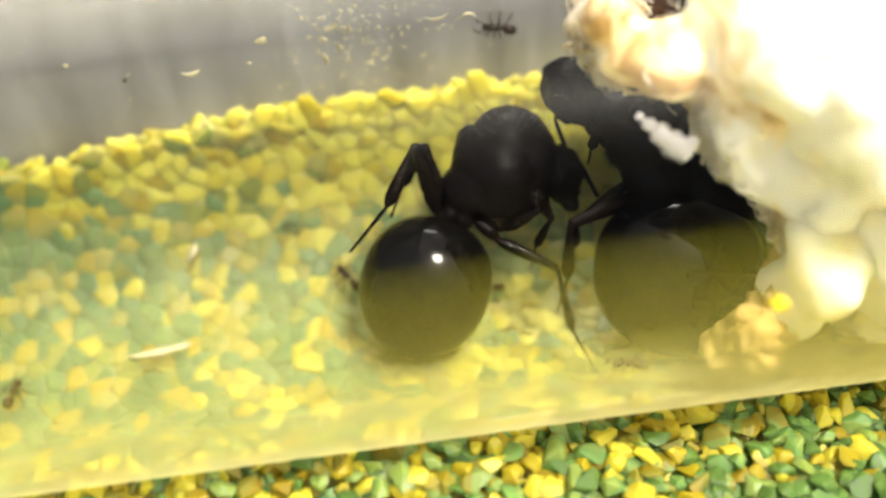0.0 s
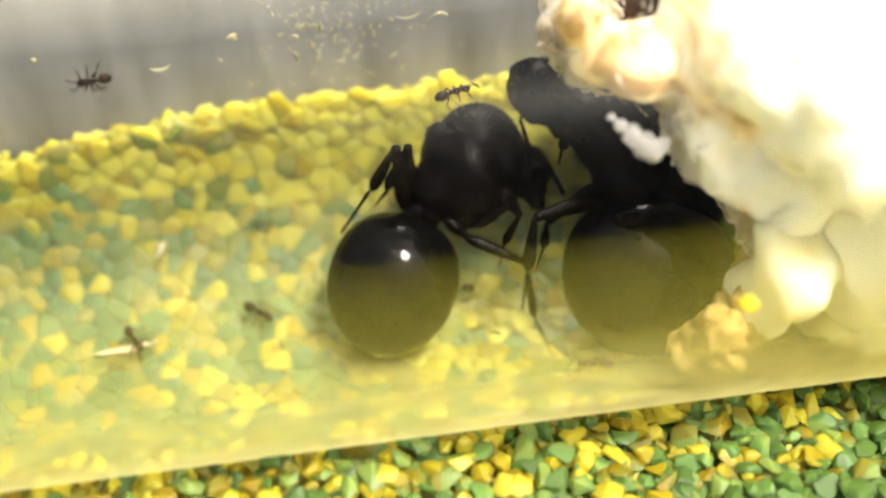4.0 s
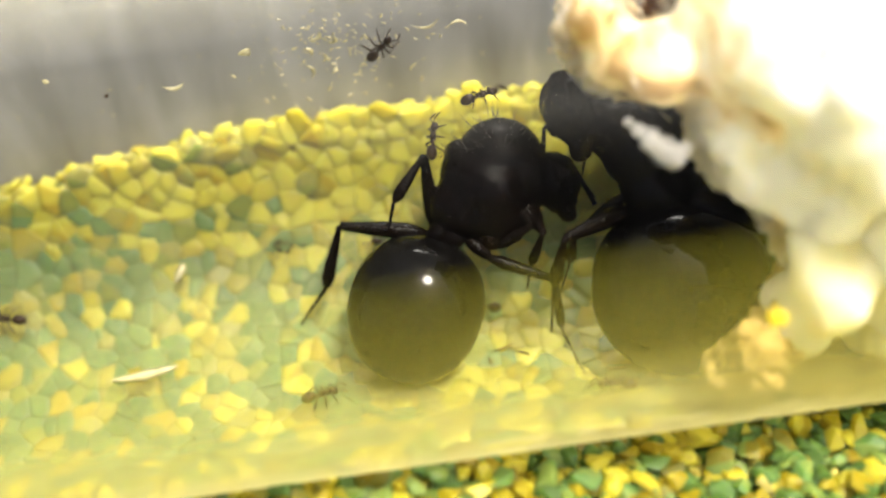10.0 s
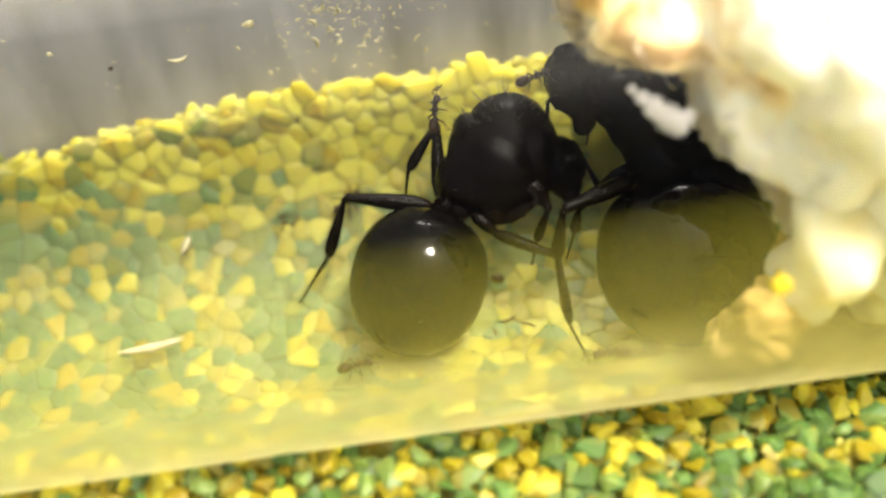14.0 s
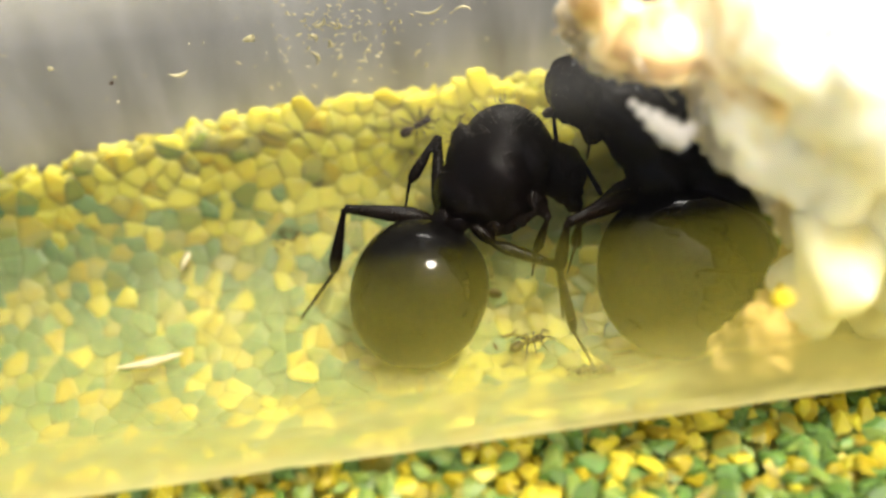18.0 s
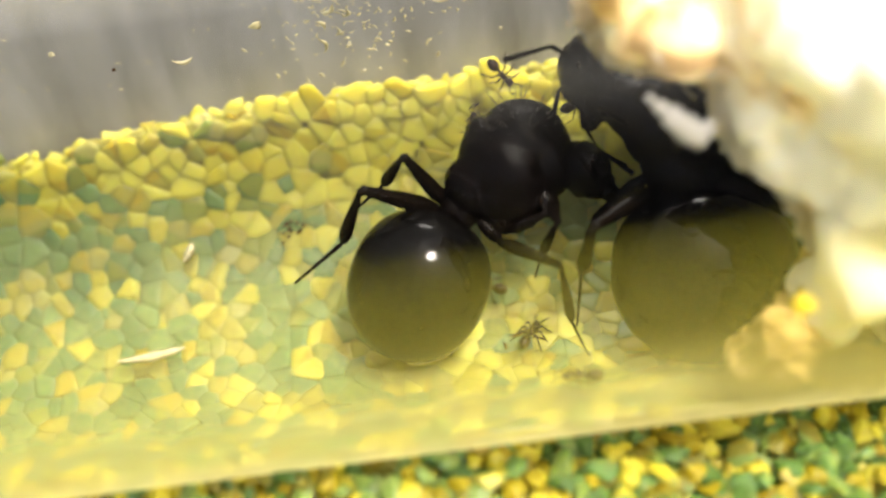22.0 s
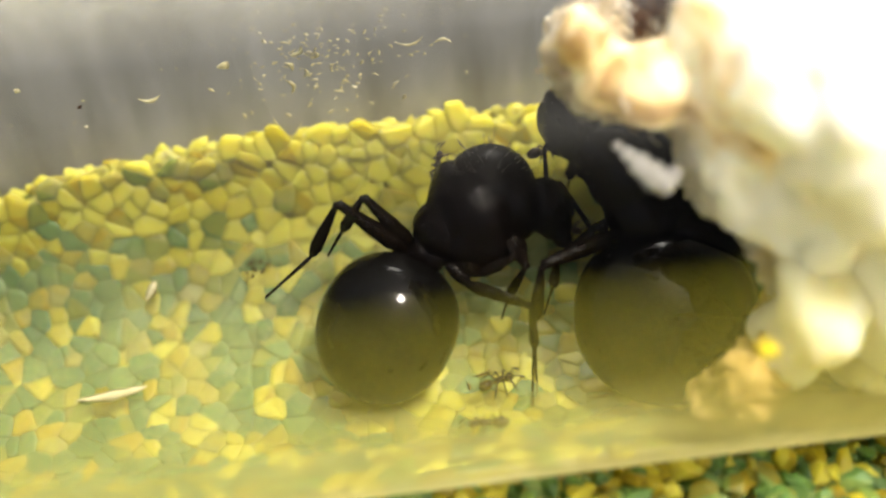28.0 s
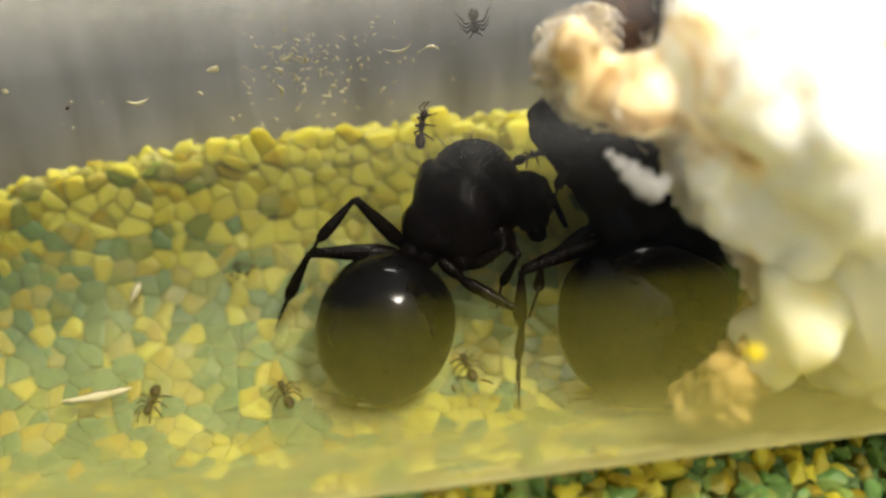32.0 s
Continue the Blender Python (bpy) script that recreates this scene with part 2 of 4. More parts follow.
def pressed_grains(a0, a1, back):
    """Grains packed flat against the outside of the tube, side by side, with worn corners and open joints."""
    rng = np.random.default_rng(11)
    step, grid = 0.94, {}
    for i in range(int(66 / step)):
        for j in range(int((a1 - a0) * R_OUT / step) + 2):
            if rng.random() < 0.88:
                grid[i, j] = ((i + 0.5 * (j % 2) + rng.uniform(-0.47, 0.47)) * step - 33, a0 * R_OUT + (j + rng.uniform(-0.47, 0.47)) * step)
    vs, fs = [], []
    for (i, j), p in grid.items():
        z = R_OUT * math.sin(p[1] / R_OUT)
        if math.cos(p[1] / R_OUT) < 0 and z > -8.9 - 0.06 * max(0, p[0]) or math.cos(p[1] / R_OUT) > 0 and z > back + bank_lift(p[0], 9):
            continue
        near = [grid[i + di, j + dj] for di in range(-3, 4) for dj in range(-3, 4) if (di or dj) and (i + di, j + dj) in grid]
        poly = cell(p, near)
        if len(poly) < 3:
            continue
        cx, cy = sum(q[0] for q in poly) / len(poly), sum(q[1] for q in poly) / len(poly)
        rim = []
        for k, a in enumerate(poly):
            b = poly[(k + 1) % len(poly)]
            f = rng.uniform(0.06, 0.24)
            rim += [(a[0] + f * (b[0] - a[0]), a[1] + f * (b[1] - a[1])), (b[0] - f * (b[0] - a[0]), b[1] - f * (b[1] - a[1]))]
        deep, tx, ty, grow = rng.uniform(0.02, 0.22), rng.uniform(-0.2, 0.2), rng.uniform(-0.2, 0.2), rng.uniform(1.0, 1.26)
        base, n = len(vs), len(rim)
        for k, depth in ((0.8, 0.7), (0.98, 0.26), (0.96, 0.07), (0.88, 0.012), (0.4, 0.0)):
            for x, y in rim:
                x, y = cx + (x - cx) * k * grow, cy + (y - cy) * k * grow
                r = R_OUT + max(0.02, deep + depth + tx * (x - cx) + ty * (y - cy))
                vs.append((x * MM, r * math.cos(y / R_OUT) * MM, r * math.sin(y / R_OUT) * MM))
        for ring in range(4):
            for k in range(n):
                u, v = base + ring * n, base + (ring + 1) * n
                fs.append((u + k, u + (k + 1) % n, v + (k + 1) % n, v + k))
        fs.append(tuple(base + 4 * n + k for k in range(n)))
        fs.append(tuple(base + k for k in reversed(range(n))))
    me = bpy.data.meshes.new("sand_against_glass")
    me.from_pydata(vs, [], fs)
    me.polygons.foreach_set("use_smooth", [True] * len(me.polygons))
    me.materials.append(SAND)
    tagged(new("sand_against_glass", me), "pale yellow and teal dyed sand grains packed flat against the glass", "sand", kind="stuff")


def bank_lift(x, y):
    """How far the bank behind the tube rises or falls along it."""
    return -0.11 * max(0, -8 - x) + 0.45 * noise.noise(Vector((x * 0.22, y * 0.1, 4))) + 0.35 * noise.noise(Vector((x * 0.8, y * 0.3, 9)))


def sand():
    rng = np.random.default_rng(3)
    back, front = -3.5, -8.0
    # bed under the tube, pressed against the glass
    pl, sz = [], []
    a0, a1 = math.atan2(front, -math.sqrt(R_OUT ** 2 - front ** 2)), math.atan2(back, math.sqrt(R_OUT ** 2 - back ** 2))
    a0 = a0 % (2 * math.pi) - 2 * math.pi
    arc = (a1 - a0) * R_OUT
    pressed_grains(a0, a1, back)
    for layer, step in ((1, 1.2), (2, 1.2)):
        for i in range(int(66 / step)):
            for j in range(int(arc / step) + 1):
                a = a0 + (j + rng.uniform(-0.42, 0.42)) * step / R_OUT
                x = (i + 0.5 * (j % 2) + rng.uniform(-0.42, 0.42)) * step - 33
                s = rng.uniform(0.6, 1.0)
                r = R_OUT + 0.02 + rng.uniform(0, 0.2) + 0.4 * layer
                if math.cos(a) < 0 and r * math.sin(a) < -9.2 - 0.06 * max(0, x) or math.cos(a) > 0 and r * math.sin(a) < back - 0.5 + bank_lift(x, 9):
                    pl.append((x, r * math.cos(a), r * math.sin(a)))
                    sz.append(s)
    # bank behind the tube, up to the wall
    for i, deep in itertools.product(range(int(66 / 0.8)), (0, 0.5, 1.0, 1.5)):
        for j in range(9):
            x, y = (i + deep + rng.uniform(-0.4, 0.4)) * 0.8 - 33, 9.2 + (j + rng.uniform(-0.4, 0.4)) * 0.42
            s = rng.uniform(0.45, 0.75)
            z = back - 0.75 - deep + bank_lift(x, y) + rng.uniform(-0.25, 0.2)
            if math.hypot(y, z) > R_OUT + s * 0.9 and y < 12.75 - s:
                pl.append((x, y, z))
                sz.append(s)
    tagged(grains("sand_under_tube", pl, sz, 1, R_OUT), "yellow and green dyed sand grains pressed under the glass tube", "sand")
    # open bed before the tube
    pl, sz, single = [], [], []
    for i, deep in itertools.product(range(int(66 / 0.86)), (0, 0.5)):
        for j in range(int(12 / 0.86)):
            x, y = (i + deep + rng.uniform(-0.4, 0.4)) * 0.86 - 33, -7.7 - (j + deep + rng.uniform(-0.4, 0.4)) * 0.86
            s = rng.uniform(0.5, 0.85)
            heap = 1.5 * max(0, min(1, (3 - x) / 9)) * max(0, 1 - abs(y + 9.6) / 3.2)
            z = front - 0.45 - 0.06 * max(0, x) + heap - 0.7 * deep + 0.5 * noise.noise(Vector((x * 0.25, y * 0.25, 0))) + rng.uniform(-0.35, 0.3)
            if -5 < x < 20 and y > -12.5 and deep == 0 and len(single) < 300:
                single.append((x, y, z, s))
            else:
                pl.append((x, y, z))
                sz.append(s)
    tagged(grains("sand_before_tube", pl, sz, 2, mat=LOOSE_SAND), "loose yellow and teal dyed sand grains in front of the tube", "sand")
    # the bed itself, hollowed under the tube and reaching far out
    bm = bmesh.new()
    ys = [-110, -60, -26, -12] + [-11.9 + 0.7 * k for k in range(38)] + [15.4, 18.0, 60]
    rows = []
    for y in ys:
        if y < -8.4:
            z = front - 0.9
        else:
            z = -math.sqrt(max(0, (R_OUT + 0.6) ** 2 - y * y)) - 0.1
            z = min(z, front - 0.9 if y < 0 else back - 0.55)
        rows.append([bm.verts.new(Vector((x, y, z - (0.06 * min(40, max(0, x)) + 0.4 if y < -4 else 0) + (min(0, bank_lift(max(-40, min(40, x)), y)) - 1.7 if y > 5 else 0))) * MM) for x in (-150, -80, -40, 0, 40, 80, 150)])
    for A, B in zip(rows, rows[1:]):
        for k in range(6):
            bm.faces.new((A[k], A[k + 1], B[k + 1], B[k]))
    bed = tagged(mesh_object("ground", bm, SANDBED), "bed of yellow dyed sand", kind="structure")
    meshes = []
    for co, fa in GRAINS:
        me = bpy.data.meshes.new("grain")
        me.from_pydata((co * MM).tolist(), [], fa.tolist())
        me.materials.append(LOOSE_SAND)
        meshes.append(me)
    for x, y, z, s in single:
        ob = new("grain", meshes[rng.integers(len(meshes))])
        ob.parent = bed
        ob.matrix_basis = Matrix.Translation(Vector((x, y, z)) * MM) @ Euler((*rng.uniform(-0.6, 0.6, 2), rng.uniform(0, 6.28))).to_matrix().to_4x4() @ Matrix.Diagonal((*(s * rng.uniform(0.75, 1.25, 2)), 0.6 * s, 1))


def box(name, lo, hi, mat, parent=None):
    bm = bmesh.new()
    bmesh.ops.create_cube(bm, size=1.0)
    for p in bm.verts:
        p.co = Vector([(l + h) / 2 + c * (h - l) for l, h, c in zip(lo, hi, p.co)]) * MM
    return mesh_object(name, bm, mat, parent, False)


sand()
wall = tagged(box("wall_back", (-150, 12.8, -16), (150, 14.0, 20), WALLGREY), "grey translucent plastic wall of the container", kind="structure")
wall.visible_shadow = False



# ---- clear tube: painted reflection veil and crumbs ----
def veil_material():
    """Yellow veil painted for the sand's reflection on the lower half of the tube, with a sharp upper edge."""
    m = bpy.data.materials.new("veil_paint")
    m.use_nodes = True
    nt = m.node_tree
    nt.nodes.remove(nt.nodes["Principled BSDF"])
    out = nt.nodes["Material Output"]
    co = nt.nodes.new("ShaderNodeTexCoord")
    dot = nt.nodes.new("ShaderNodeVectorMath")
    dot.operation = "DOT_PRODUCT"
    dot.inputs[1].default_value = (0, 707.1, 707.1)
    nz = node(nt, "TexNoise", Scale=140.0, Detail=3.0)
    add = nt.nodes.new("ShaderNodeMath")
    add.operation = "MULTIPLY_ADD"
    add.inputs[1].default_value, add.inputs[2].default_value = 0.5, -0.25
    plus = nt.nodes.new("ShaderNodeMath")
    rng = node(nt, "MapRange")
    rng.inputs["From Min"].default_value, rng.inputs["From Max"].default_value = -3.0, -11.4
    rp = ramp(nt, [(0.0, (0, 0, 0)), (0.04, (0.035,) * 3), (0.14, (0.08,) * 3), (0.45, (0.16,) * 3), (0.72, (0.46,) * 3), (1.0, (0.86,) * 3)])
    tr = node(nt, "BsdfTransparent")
    # Paler low down, to paint the glow of light along the tube's bottom.
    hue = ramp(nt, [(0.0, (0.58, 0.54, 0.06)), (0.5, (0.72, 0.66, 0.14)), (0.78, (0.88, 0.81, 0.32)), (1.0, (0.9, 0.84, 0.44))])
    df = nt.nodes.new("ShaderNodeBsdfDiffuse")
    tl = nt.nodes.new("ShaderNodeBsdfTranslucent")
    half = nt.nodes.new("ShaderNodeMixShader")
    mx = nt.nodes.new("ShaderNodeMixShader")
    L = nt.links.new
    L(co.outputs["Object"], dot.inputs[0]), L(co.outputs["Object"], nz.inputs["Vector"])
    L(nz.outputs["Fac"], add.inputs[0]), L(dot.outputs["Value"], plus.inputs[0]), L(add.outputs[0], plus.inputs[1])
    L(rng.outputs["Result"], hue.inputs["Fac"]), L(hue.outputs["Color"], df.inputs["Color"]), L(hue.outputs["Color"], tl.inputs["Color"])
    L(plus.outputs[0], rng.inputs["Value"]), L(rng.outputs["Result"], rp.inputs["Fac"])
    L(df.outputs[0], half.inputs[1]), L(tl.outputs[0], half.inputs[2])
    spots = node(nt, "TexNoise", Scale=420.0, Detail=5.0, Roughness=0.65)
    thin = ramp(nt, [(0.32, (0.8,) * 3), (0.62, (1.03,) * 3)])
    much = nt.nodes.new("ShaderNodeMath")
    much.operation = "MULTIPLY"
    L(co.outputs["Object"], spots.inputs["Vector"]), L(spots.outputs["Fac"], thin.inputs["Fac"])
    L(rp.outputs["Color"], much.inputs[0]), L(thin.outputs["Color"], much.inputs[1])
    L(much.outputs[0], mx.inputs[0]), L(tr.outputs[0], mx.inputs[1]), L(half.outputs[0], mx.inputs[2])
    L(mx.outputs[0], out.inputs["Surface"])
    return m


TUBE = bpy.data.objects["glass_tube"]


def veil():
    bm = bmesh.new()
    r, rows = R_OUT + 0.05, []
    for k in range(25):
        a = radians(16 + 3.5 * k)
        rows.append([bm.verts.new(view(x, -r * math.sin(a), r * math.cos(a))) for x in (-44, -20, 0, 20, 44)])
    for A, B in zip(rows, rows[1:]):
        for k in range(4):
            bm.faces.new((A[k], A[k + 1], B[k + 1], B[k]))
    part("reflection_veil", bm, veil_material(), TUBE, "yellow veil standing in for the sand's reflection in the glass")


def haze_material():
    """Uneven pale haze painted on the top of the tube for glare; it also dims the sand below."""
    m = bpy.data.materials.new("glare_haze")
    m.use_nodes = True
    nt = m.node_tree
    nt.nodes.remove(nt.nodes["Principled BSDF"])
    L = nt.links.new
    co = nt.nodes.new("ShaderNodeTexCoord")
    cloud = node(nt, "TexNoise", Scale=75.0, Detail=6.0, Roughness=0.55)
    mottle = node(nt, "TexNoise", Scale=2200.0, Detail=2.0)
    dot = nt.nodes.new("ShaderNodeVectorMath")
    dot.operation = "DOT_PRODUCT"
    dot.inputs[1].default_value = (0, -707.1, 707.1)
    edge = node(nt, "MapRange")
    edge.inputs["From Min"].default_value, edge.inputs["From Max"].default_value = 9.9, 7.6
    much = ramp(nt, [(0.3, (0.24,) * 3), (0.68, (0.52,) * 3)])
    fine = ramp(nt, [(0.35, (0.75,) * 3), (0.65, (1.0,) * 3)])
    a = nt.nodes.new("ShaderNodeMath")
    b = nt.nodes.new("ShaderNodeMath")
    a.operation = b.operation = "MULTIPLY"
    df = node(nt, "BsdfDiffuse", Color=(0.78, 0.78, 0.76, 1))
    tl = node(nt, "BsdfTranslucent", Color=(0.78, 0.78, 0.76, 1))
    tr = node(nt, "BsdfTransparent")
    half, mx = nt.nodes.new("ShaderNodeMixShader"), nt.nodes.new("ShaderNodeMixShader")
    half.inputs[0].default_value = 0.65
    for n in (cloud, mottle):
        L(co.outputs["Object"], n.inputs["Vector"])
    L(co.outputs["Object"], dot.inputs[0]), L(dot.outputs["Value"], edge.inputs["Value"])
    L(cloud.outputs["Fac"], much.inputs["Fac"]), L(mottle.outputs["Fac"], fine.inputs["Fac"])
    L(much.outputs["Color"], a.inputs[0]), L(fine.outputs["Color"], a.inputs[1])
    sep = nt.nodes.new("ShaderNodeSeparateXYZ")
    kept = node(nt, "MapRange")
    kept.inputs["From Min"].default_value, kept.inputs["From Max"].default_value = 0.011, 0.006
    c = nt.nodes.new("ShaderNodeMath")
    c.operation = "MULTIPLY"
    L(co.outputs["Object"], sep.inputs[0]), L(sep.outputs["X"], kept.inputs["Value"])
    L(edge.outputs["Result"], c.inputs[0]), L(kept.outputs["Result"], c.inputs[1])
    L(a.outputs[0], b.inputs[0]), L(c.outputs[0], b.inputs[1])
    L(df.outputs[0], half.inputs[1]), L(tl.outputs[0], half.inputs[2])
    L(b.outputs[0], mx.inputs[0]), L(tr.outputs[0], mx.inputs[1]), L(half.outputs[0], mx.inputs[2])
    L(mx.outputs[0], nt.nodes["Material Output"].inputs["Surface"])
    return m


def haze():
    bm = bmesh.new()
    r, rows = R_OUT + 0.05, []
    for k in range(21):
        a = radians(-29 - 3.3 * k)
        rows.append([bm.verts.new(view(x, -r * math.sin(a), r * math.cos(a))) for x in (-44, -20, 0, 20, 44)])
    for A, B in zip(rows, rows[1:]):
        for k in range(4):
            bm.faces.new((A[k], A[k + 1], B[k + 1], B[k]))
    part("glare_haze", bm, haze_material(), TUBE, "cloudy pale haze painted over the top of the glass")


def dust_material():
    """Pale dust and dried moisture inside the tube, thicker in patches."""
    m = bpy.data.materials.new("dust_coat")
    m.use_nodes = True
    nt = m.node_tree
    nt.nodes.remove(nt.nodes["Principled BSDF"])
    L = nt.links.new
    co = nt.nodes.new("ShaderNodeTexCoord")
    cloud = node(nt, "TexNoise", Scale=160.0, Detail=4.0, Roughness=0.6)
    much = ramp(nt, [(0.3, (0.08,) * 3), (0.7, (0.26,) * 3)])
    df = node(nt, "BsdfDiffuse", Color=(0.46, 0.45, 0.19, 1))
    sep = nt.nodes.new("ShaderNodeSeparateXYZ")
    fade = node(nt, "MapRange")
    fade.inputs["From Min"].default_value, fade.inputs["From Max"].default_value = -0.0035, -0.0075
    times = nt.nodes.new("ShaderNodeMath")
    times.operation = "MULTIPLY"
    L(co.outputs["Object"], sep.inputs[0]), L(sep.outputs["Z"], fade.inputs["Value"])
    L(fade.outputs["Result"], times.inputs[1]), L(much.outputs["Color"], times.inputs[0])
    tr = node(nt, "BsdfTransparent")
    mx = nt.nodes.new("ShaderNodeMixShader")
    L(co.outputs["Object"], cloud.inputs["Vector"]), L(cloud.outputs["Fac"], much.inputs["Fac"])
    L(times.outputs[0], mx.inputs[0]), L(tr.outputs[0], mx.inputs[1]), L(df.outputs[0], mx.inputs[2])
    L(mx.outputs[0], nt.nodes["Material Output"].inputs["Surface"])
    return m


def dust():
    bm = bmesh.new()
    rows = [[bm.verts.new(on_tube(x, -48 + 3.0 * k, R_IN - 0.01)) for x in (-44, -20, 0, 20, 44)] for k in range(40)]
    for A, B in zip(rows, rows[1:]):
        for k in range(4):
            bm.faces.new((A[k], A[k + 1], B[k + 1], B[k]))
    ob = part("dust_coat", bm, dust_material(), TUBE, "thin khaki coat of dust inside the glass")
    ob.visible_shadow = False


veil()
haze()
CRUMB = speckled("crumb", (0.34, 0.3, 0.15), (0.54, 0.5, 0.34), 2, 0.8, 0.4, 0.1)
BROWN = speckled("brown_speck", (0.02, 0.01, 0.005), (0.07, 0.032, 0.012), 3, 0.8, 0.4, 0.05)


def on_tube(u, deg, r=R_IN - 0.04):
    """A point of the tube's inside, deg up the far side from its lowest line."""
    a = radians(deg)
    return Vector((u, r * math.sin(a), -r * math.cos(a))) * MM


def on_tube_pose(u, deg, head, r=R_IN - 0.04):
    a, h = radians(deg), radians(head)
    up = Vector((0, -math.sin(a), math.cos(a)))
    along = Vector((0, math.cos(a), math.sin(a)))
    fwd = Vector((1, 0, 0)) * math.cos(h) + along * math.sin(h)
    m = Matrix((fwd, up.cross(fwd), up)).transposed().to_4x4()
    m.translation = on_tube(u, deg, r)
    return m


def flake(name, m, length, width, bend, mat):
    """A small curled flake lying on the glass."""
    bm = bmesh.new()
    n = 7
    rows = []
    for k in range(n):
        s = k / (n - 1) - 0.5
        wd = width * (1 - (2 * s) ** 2 * 0.8) * (1 + 0.4 * noise.noise(Vector((k * 1.7, length * 9, 0))))
        c = Vector((s * length, bend * (4 * s * s - 0.5) * length, 0.06 + 0.12 * (s + 0.5) * width))
        rows.append([bm.verts.new((c + Vector(d)) * MM) for d in ((0, -wd / 2, 0), (0, 0, wd * 0.35), (0, wd / 2, 0), (0, 0, -0.03))])
    for A, B in zip(rows, rows[1:]):
        for k in range(4):
            bm.faces.new((A[k], A[(k + 1) % 4], B[(k + 1) % 4], B[k]))
    bm.faces.new(rows[0]), bm.faces.new(rows[-1][::-1])
    bm.transform(m)
    return part(name, bm, mat, TUBE)


def crumbs():
    rng = random.Random(8)
    for u, d, h, l, w, b in ((-8.0, 101, 30, 0.7, 0.5, 0.2), (-11.9, 92, 5, 1.1, 0.25, 0.25), (-17.9, 100, 60, 0.4, 0.3, 0.1),
                             (-4.4, 103, 40, 0.8, 0.3, 0.3), (-3.6, 101, 70, 0.6, 0.25, 0.4), (-4.9, 98, 120, 0.7, 0.25, 0.3),
                             (-4.2, 95, 80, 0.6, 0.2, 0.3), (-5.0, 91, 100, 0.9, 0.22, 0.3), (1.0, 102, 10, 1.4, 0.2, 0.3),
                             (2.6, 101, 170, 0.9, 0.22, 0.3), (-13.5, 36, 60, 1.1, 0.5, 0.05), (-15.5, 6, 5, 3.4, 0.7, 0.04), (-1.6, -7, 12, 2.6, 0.7, 0.05)):
        flake("crumb", on_tube_pose(u, d, h), l, w, b, CRUMB)
    for _ in range(150):
        flake("crumb", on_tube_pose(rng.gauss(-3.6, 2.0), rng.gauss(100, 9), rng.uniform(0, 360)), rng.uniform(0.1, 0.4), rng.uniform(0.07, 0.16), rng.uniform(-0.3, 0.3), CRUMB)
    for _ in range(30):
        flake("crumb", on_tube_pose(rng.uniform(-24, 4), rng.uniform(84, 118), rng.uniform(0, 360)), rng.uniform(0.1, 0.3), rng.uniform(0.06, 0.14), rng.uniform(-0.3, 0.3), CRUMB)
    for _ in range(16):
        flake("dirt_speck", on_tube_pose(rng.gauss(-8.1, 0.5), rng.gauss(39, 1.6), rng.uniform(0, 360)), rng.uniform(0.12, 0.3), rng.uniform(0.1, 0.16), 0.1, BROWN)
    for _ in range(26):
        flake("dirt_speck", on_tube_pose(rng.uniform(-20, 4), rng.uniform(-15, 62), rng.uniform(0, 360)), rng.uniform(0.1, 0.25), rng.uniform(0.08, 0.14), 0.1, BROWN)
    flake("dirt_speck", on_tube_pose(-15.3, 92, 40), 0.3, 0.2, 0.1, BROWN)
    for u, d, h, l in ((2.6, -2, 15, 1.1), (3.6, -5, 150, 0.8), (1.9, -6, 100, 0.6), (8.2, -16, 10, 1.6), (10.0, -14, 170, 1.3)):
        flake("debris", on_tube_pose(u, d, h), l, 0.16, 0.12, BROWN)


dust()
crumbs()

# ---- cotton plug ----
def cotton_material():
    m, nt, b = material("cotton", 0.95, 0, 0.1)
    co = nt.nodes.new("ShaderNodeTexCoord")
    big = node(nt, "TexNoise", Scale=260.0, Detail=5.0, Roughness=0.6, Distortion=0.8)
    fine = node(nt, "TexNoise", Scale=2600.0, Detail=5.0, Distortion=2.0)
    r = ramp(nt, [(0.34, (0.5, 0.33, 0.14)), (0.44, (0.9, 0.72, 0.4)), (0.56, (0.98, 0.93, 0.8))])
    bp = node(nt, "Bump", Strength=0.25, Distance=0.0001)
    nt.links.new(co.outputs["Object"], big.inputs["Vector"])
    nt.links.new(co.outputs["Object"], fine.inputs["Vector"])
    sep = nt.nodes.new("ShaderNodeSeparateXYZ")
    far = nt.nodes.new("ShaderNodeMath")
    far.operation = "MULTIPLY_ADD"
    far.inputs[1].default_value, far.inputs[2].default_value = 16.0, -0.16
    sm = nt.nodes.new("ShaderNodeMath")
    sm.use_clamp = True
    nt.links.new(co.outputs["Object"], sep.inputs[0])
    nt.links.new(sep.outputs["X"], far.inputs[0])
    nt.links.new(far.outputs[0], sm.inputs[0])
    nt.links.new(big.outputs["Fac"], sm.inputs[1])
    nt.links.new(sm.outputs[0], r.inputs["Fac"])
    nt.links.new(r.outputs["Color"], b.inputs["Base Color"])
    nt.links.new(fine.outputs["Fac"], bp.inputs["Height"])
    nt.links.new(bp.outputs["Normal"], b.inputs["Normal"])
    b.inputs["Subsurface Weight"].default_value = 0.8
    b.inputs["Subsurface Radius"].default_value = (0.007, 0.0063, 0.005)
    b.inputs["Subsurface Scale"].default_value = 0.15
    return m


